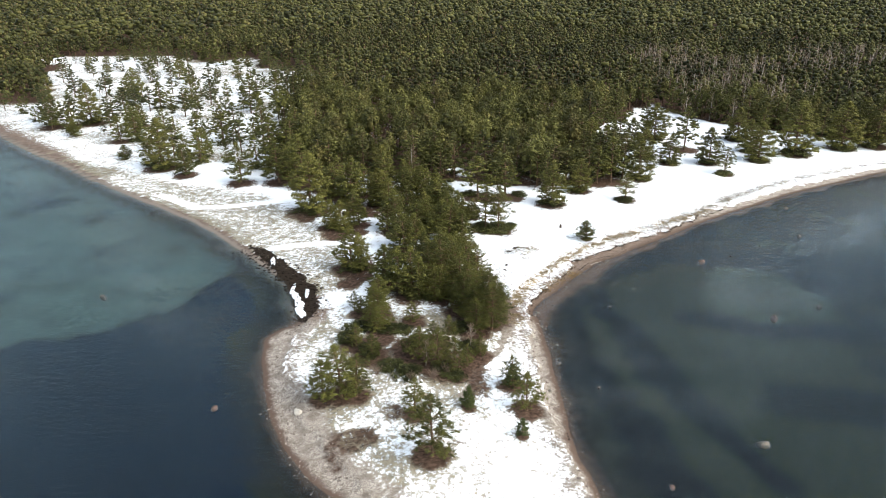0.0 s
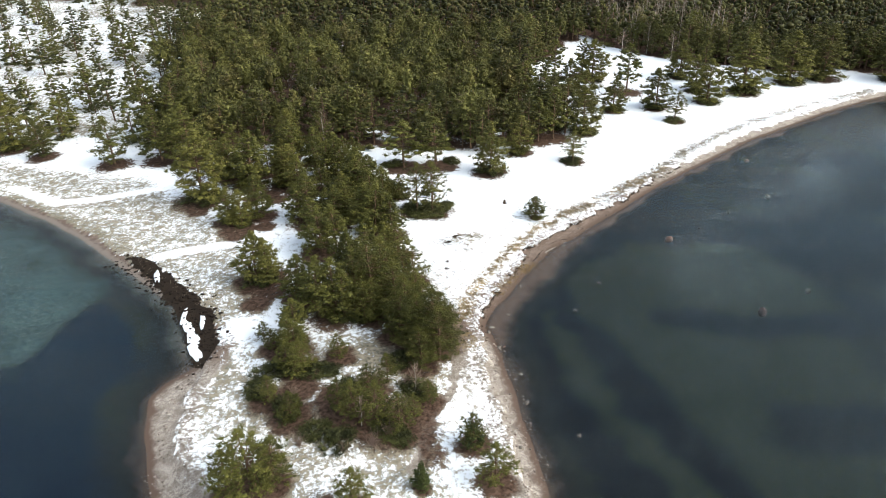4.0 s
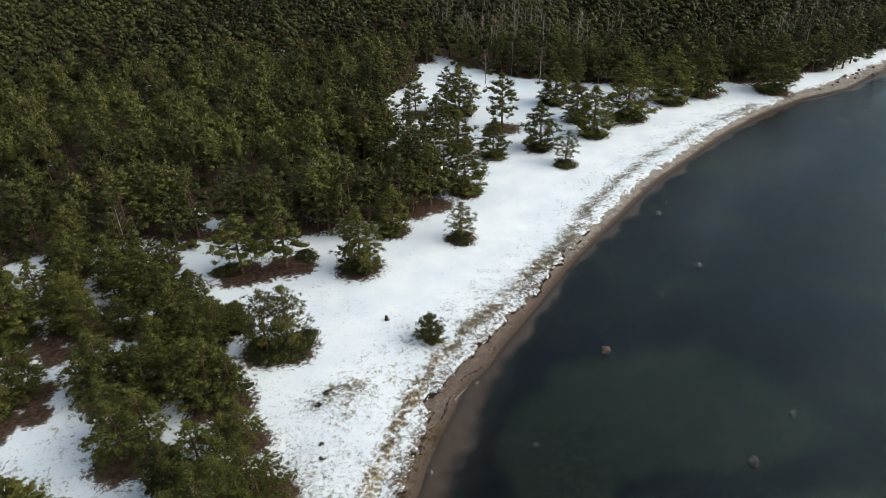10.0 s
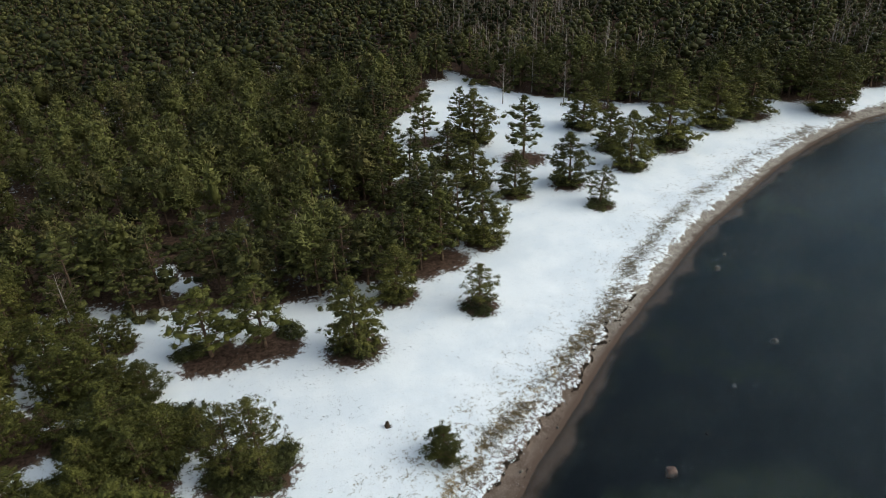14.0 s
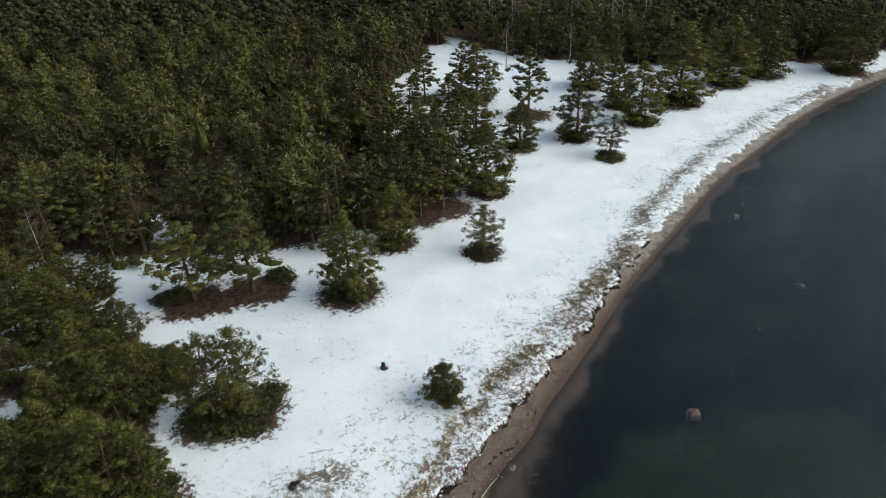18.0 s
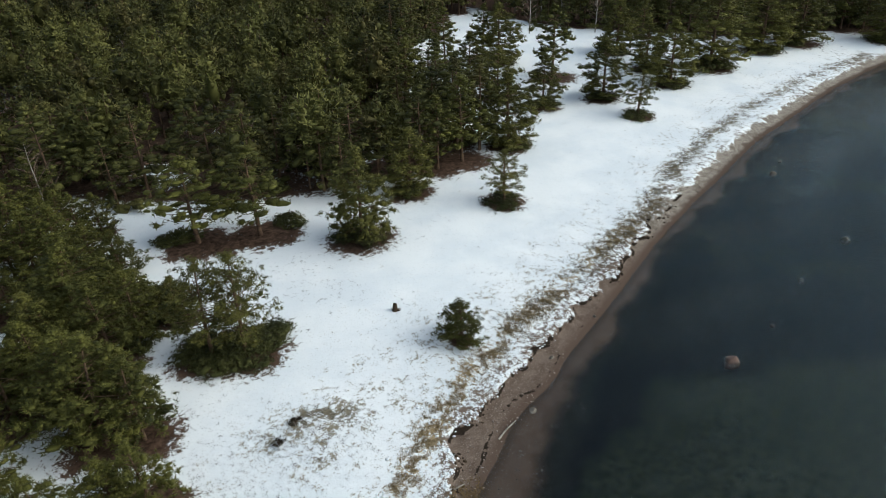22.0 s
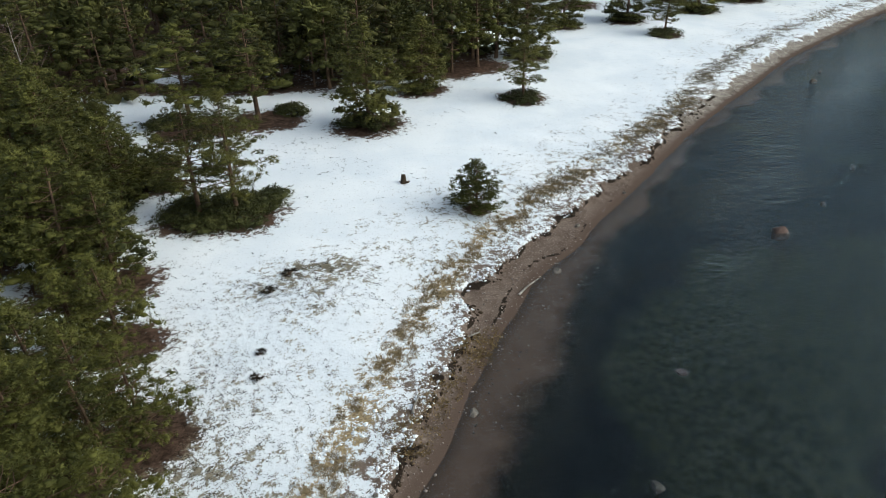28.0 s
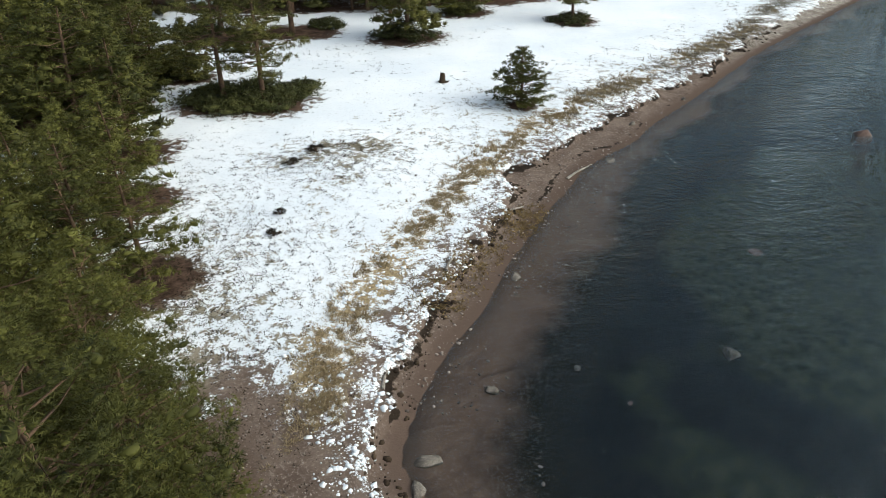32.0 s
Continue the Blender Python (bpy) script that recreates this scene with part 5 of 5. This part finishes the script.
# ---- grass, heather, wrack and shingle: uncounted ----
def tufts(name, label, pts, blades, tall_, wide, spread, mat, seed, lean=0.55):
    """Tufts of pointed blades at many points, as one mesh."""
    r2 = np.random.RandomState(seed)
    z = height(pts[:, 0], pts[:, 1])
    c = np.repeat(np.column_stack([pts, z - 0.03]), blades, axis=0)
    size = np.repeat(r2.uniform(0.55, 1.25, len(pts)), blades)[:, None]
    root = c + r2.normal(size=c.shape) * (spread, spread, 0) * size
    d = np.column_stack([r2.normal(size=(len(c), 2)) * lean, np.ones(len(c))])
    d /= np.linalg.norm(d, axis=1, keepdims=True)
    side = np.cross(d, r2.normal(size=d.shape))
    side /= np.linalg.norm(side, axis=1, keepdims=True)
    v = np.stack([root - side * wide * size, root + side * wide * size, root + d * tall_ * size * r2.uniform(0.6, 1.2, (len(c), 1))], 1).reshape(-1, 3)
    return tagged(new(name, mesh_from(name, v, np.arange(len(v)).reshape(-1, 3), [mat])), label, "plants", kind="stuff")


def along(line, count, sigma, seed, x_max=1e9):
    r2 = np.random.RandomState(seed)
    a = np.array(line, float)
    seg = np.hypot(*(a[1:] - a[:-1]).T)
    w = seg / (1 + 0.00008 * ((a[:-1, 0] - 15) ** 2 + (a[:-1, 1] - 130) ** 2))
    k = r2.choice(len(seg), count, p=w / w.sum())
    u = r2.rand(count)[:, None]
    return a[k] + (a[k + 1] - a[k]) * u + r2.normal(size=(count, 2)) * sigma


def kept(pts, test):
    return pts[test(pts[:, 0], pts[:, 1])]


gp = along([(15.5, 126)] + GRASS_LINE, 15000, 0.85, 31)
gp = kept(gp, lambda x, y: (signed(x, y, TURF) > 0.3) & (grain(x, y, 0.55, 2) > 0.46) & (grain(x, y, 6, 2) > 0.36 + 0.10 * step(24, 34, x)) & (x < 90))
tufts("beach_grass", "tufts of dry straw-coloured beach grass in thin snow", gp, 14, 0.28, 0.022, 0.09, DRY_GRASS, 32, 1.0)
hot = np.array(HEATHER[:3] + HEATHER[5:6])
hp = np.concatenate([hot[r3.randint(len(hot), size=700)] + r3.normal(size=(700, 2)) * (2.6, 1.9),
                     r3.normal(size=(2600, 2)) * (3.8, 9.0) + (11.5, 148.0),
                     kept(along([(x - 4, y + 4) for x, y in GRASS_LINE[5:]], 900, 2.4, 33), lambda x, y: grain(x, y, 3.2, 2) > 0.52),
                     kept(r3.uniform((-26, 78), (17, 130), (2600, 2)), lambda x, y: (signed(x, y, TURF) > 1) & (grain(x, y, 6, 2) > 0.5)),
                     kept(r3.uniform((6, 125), (48, 200), (3000, 2)), lambda x, y: (signed(x, y, TURF) > 2) & (grain(x, y, 5, 3) > 0.55))])
tufts("heather_tufts", "dark heather and dead weeds poking through the snow", kept(hp, lambda x, y: signed(x, y, TURF) > 0.8), 12, 0.13, 0.034, 0.11, HEATH, 34, 1.2)
dp = kept(along(GRASS_LINE[8:], 6000, 1.35, 37), lambda x, y: (grain(x, y, 1.6, 2) > 0.44) & (x > 42))
tufts("dune_grass", "grey dune grass and dead weeds along the snowy beach ridge", dp, 8, 0.32, 0.028, 0.18, GREY_GRASS, 38, 0.9)
wp = kept(r3.uniform((-80, 140), (-20, 215), (3200, 2)), lambda x, y: (signed(x, y, TURF_PATCHY) > 0) & (grain(x, y, 4, 2) > 0.45))
tufts("turf_tufts", "grey-brown grass tufts in the snow of the western shore", wp, 8, 0.3, 0.022, 0.2, GREY_GRASS, 35, 0.9)


kp = np.concatenate([np.array([k]) + r3.normal(size=(80, 2)) * (0.95, 0.55) for k in KELP])
kp = kept(kp, lambda x, y: signed(x, y, LAND) > 0.05)
tufts("stranded_weed", "tan heaps of stranded weed and grass clods on the sand", kp, 16, 0.2, 0.04, 0.16, STRAW_CLODS, 36, 1.6)


def pebble_field(name, label, pts, low, high, mat, seed, sink=0.25, tall_=0.6, plain=False):
    """Rounded stones strewn at many points, as one mesh."""
    r2 = np.random.RandomState(seed)
    bm = bmesh.new()
    bmesh.ops.create_icosphere(bm, subdivisions=1, radius=0.5)
    bv = np.array([v.co[:] for v in bm.verts])
    bt = np.array([[v.index for v in f.verts] for f in bm.faces])
    bm.free()
    if plain:
        bv, bt = ICO_V * 0.5, ICO_T
    n = len(pts)
    size = low * (high / low) ** (r2.rand(n) ** 2.2)
    jit = 1 + r2.normal(size=(n, len(bv), 3)) * (0.3 if plain else 0.12)
    ang = r2.rand(n) * 6.283
    v = bv[None] * jit * size[:, None, None] * np.array([1.15, 0.85, tall_])
    x = v[..., 0] * np.cos(ang)[:, None] - v[..., 1] * np.sin(ang)[:, None] + pts[:, 0][:, None]
    y = v[..., 0] * np.sin(ang)[:, None] + v[..., 1] * np.cos(ang)[:, None] + pts[:, 1][:, None]
    z = v[..., 2] + (height(pts[:, 0], pts[:, 1]) + size * (0.3 - sink))[:, None]
    t = (bt[None] + (np.arange(n) * len(bv))[:, None, None]).reshape(-1, 3)
    return tagged(new(name, mesh_from(name, np.stack([x, y, z], -1).reshape(-1, 3), t, [mat])), label, "stones", kind="stuff")


sp = along(WATER_E[9:22], 3400, 2.6, 41)
sp = kept(sp, lambda x, y: (signed(x, y, TURF) < 0.2) & (signed(x, y, LAND) > -7) & (grain(x, y, 7, 2) > 0.35))
pebble_field("shingle", "pebbles on the sand and in the shallows", sp, 0.04, 0.24, PEBBLE, 42)
sp = np.concatenate([kept(r3.uniform((-34, 64), (24, 130), (9000, 2)), lambda x, y: (signed(x, y, TURF) < 2.5) & (signed(x, y, LAND) > -1.6)),
                     kept(r3.uniform((-28, 72), (2, 104), (1800, 2)), lambda x, y: inside(x, y, GRAVEL))])
pebble_field("shingle", "stony shingle round the headland's tip", sp, 0.08, 0.5, PEBBLE, 43)
# dark clods on the bank edge, also drawn for the overhang's shade
wk = kept(along(TURF_E[9:24], 4200, 1.1, 44), lambda x, y: (np.abs(shore(x, y)[1] + 0.15) < 0.5) & (grain(x, y, 3, 2) > 0.52))
pebble_field("wrack_line", "black peat and seaweed clods that also stand in for bank-edge shade", wk, 0.06, 0.42, PEAT, 45, 0.25)
wk = along(WRACK, 900, 2.0, 46)
pebble_field("wrack_line", "heaps of black seaweed in the western bay", wk, 0.2, 0.9, WRACK_MAT, 47, 0.3)
sp = kept(r3.normal(size=(1500, 2)) * (1.5, 5.0) + (13.6, 132.0), lambda x, y: (signed(x, y, TURF) > 0.5) & (y < 141))
pebble_field("path_gravel", "small pale stones on the brown beach path", sp, 0.035, 0.16, PEBBLE, 48, 0.2)
lp = np.concatenate([kept(along([(15.5, 128)] + GRASS_LINE[:12], 4200, 1.1, 49), lambda x, y: (signed(x, y, TURF) > 0.4) & (grain(x + 7, y, 0.9, 2) > 0.44) & ~((x < 15.6) & (y < 136))),
                     kept(along(TURF_E[9:22], 3600, 1.0, 50), lambda x, y: (shore(x, y)[1] > 0.1) & (shore(x, y)[1] < 1.9))])
pebble_field("snow_lumps", "lumps of old snow caught between the grass tufts", lp, 0.08, 0.40, SNOW, 51, 0.34, 0.3, True)
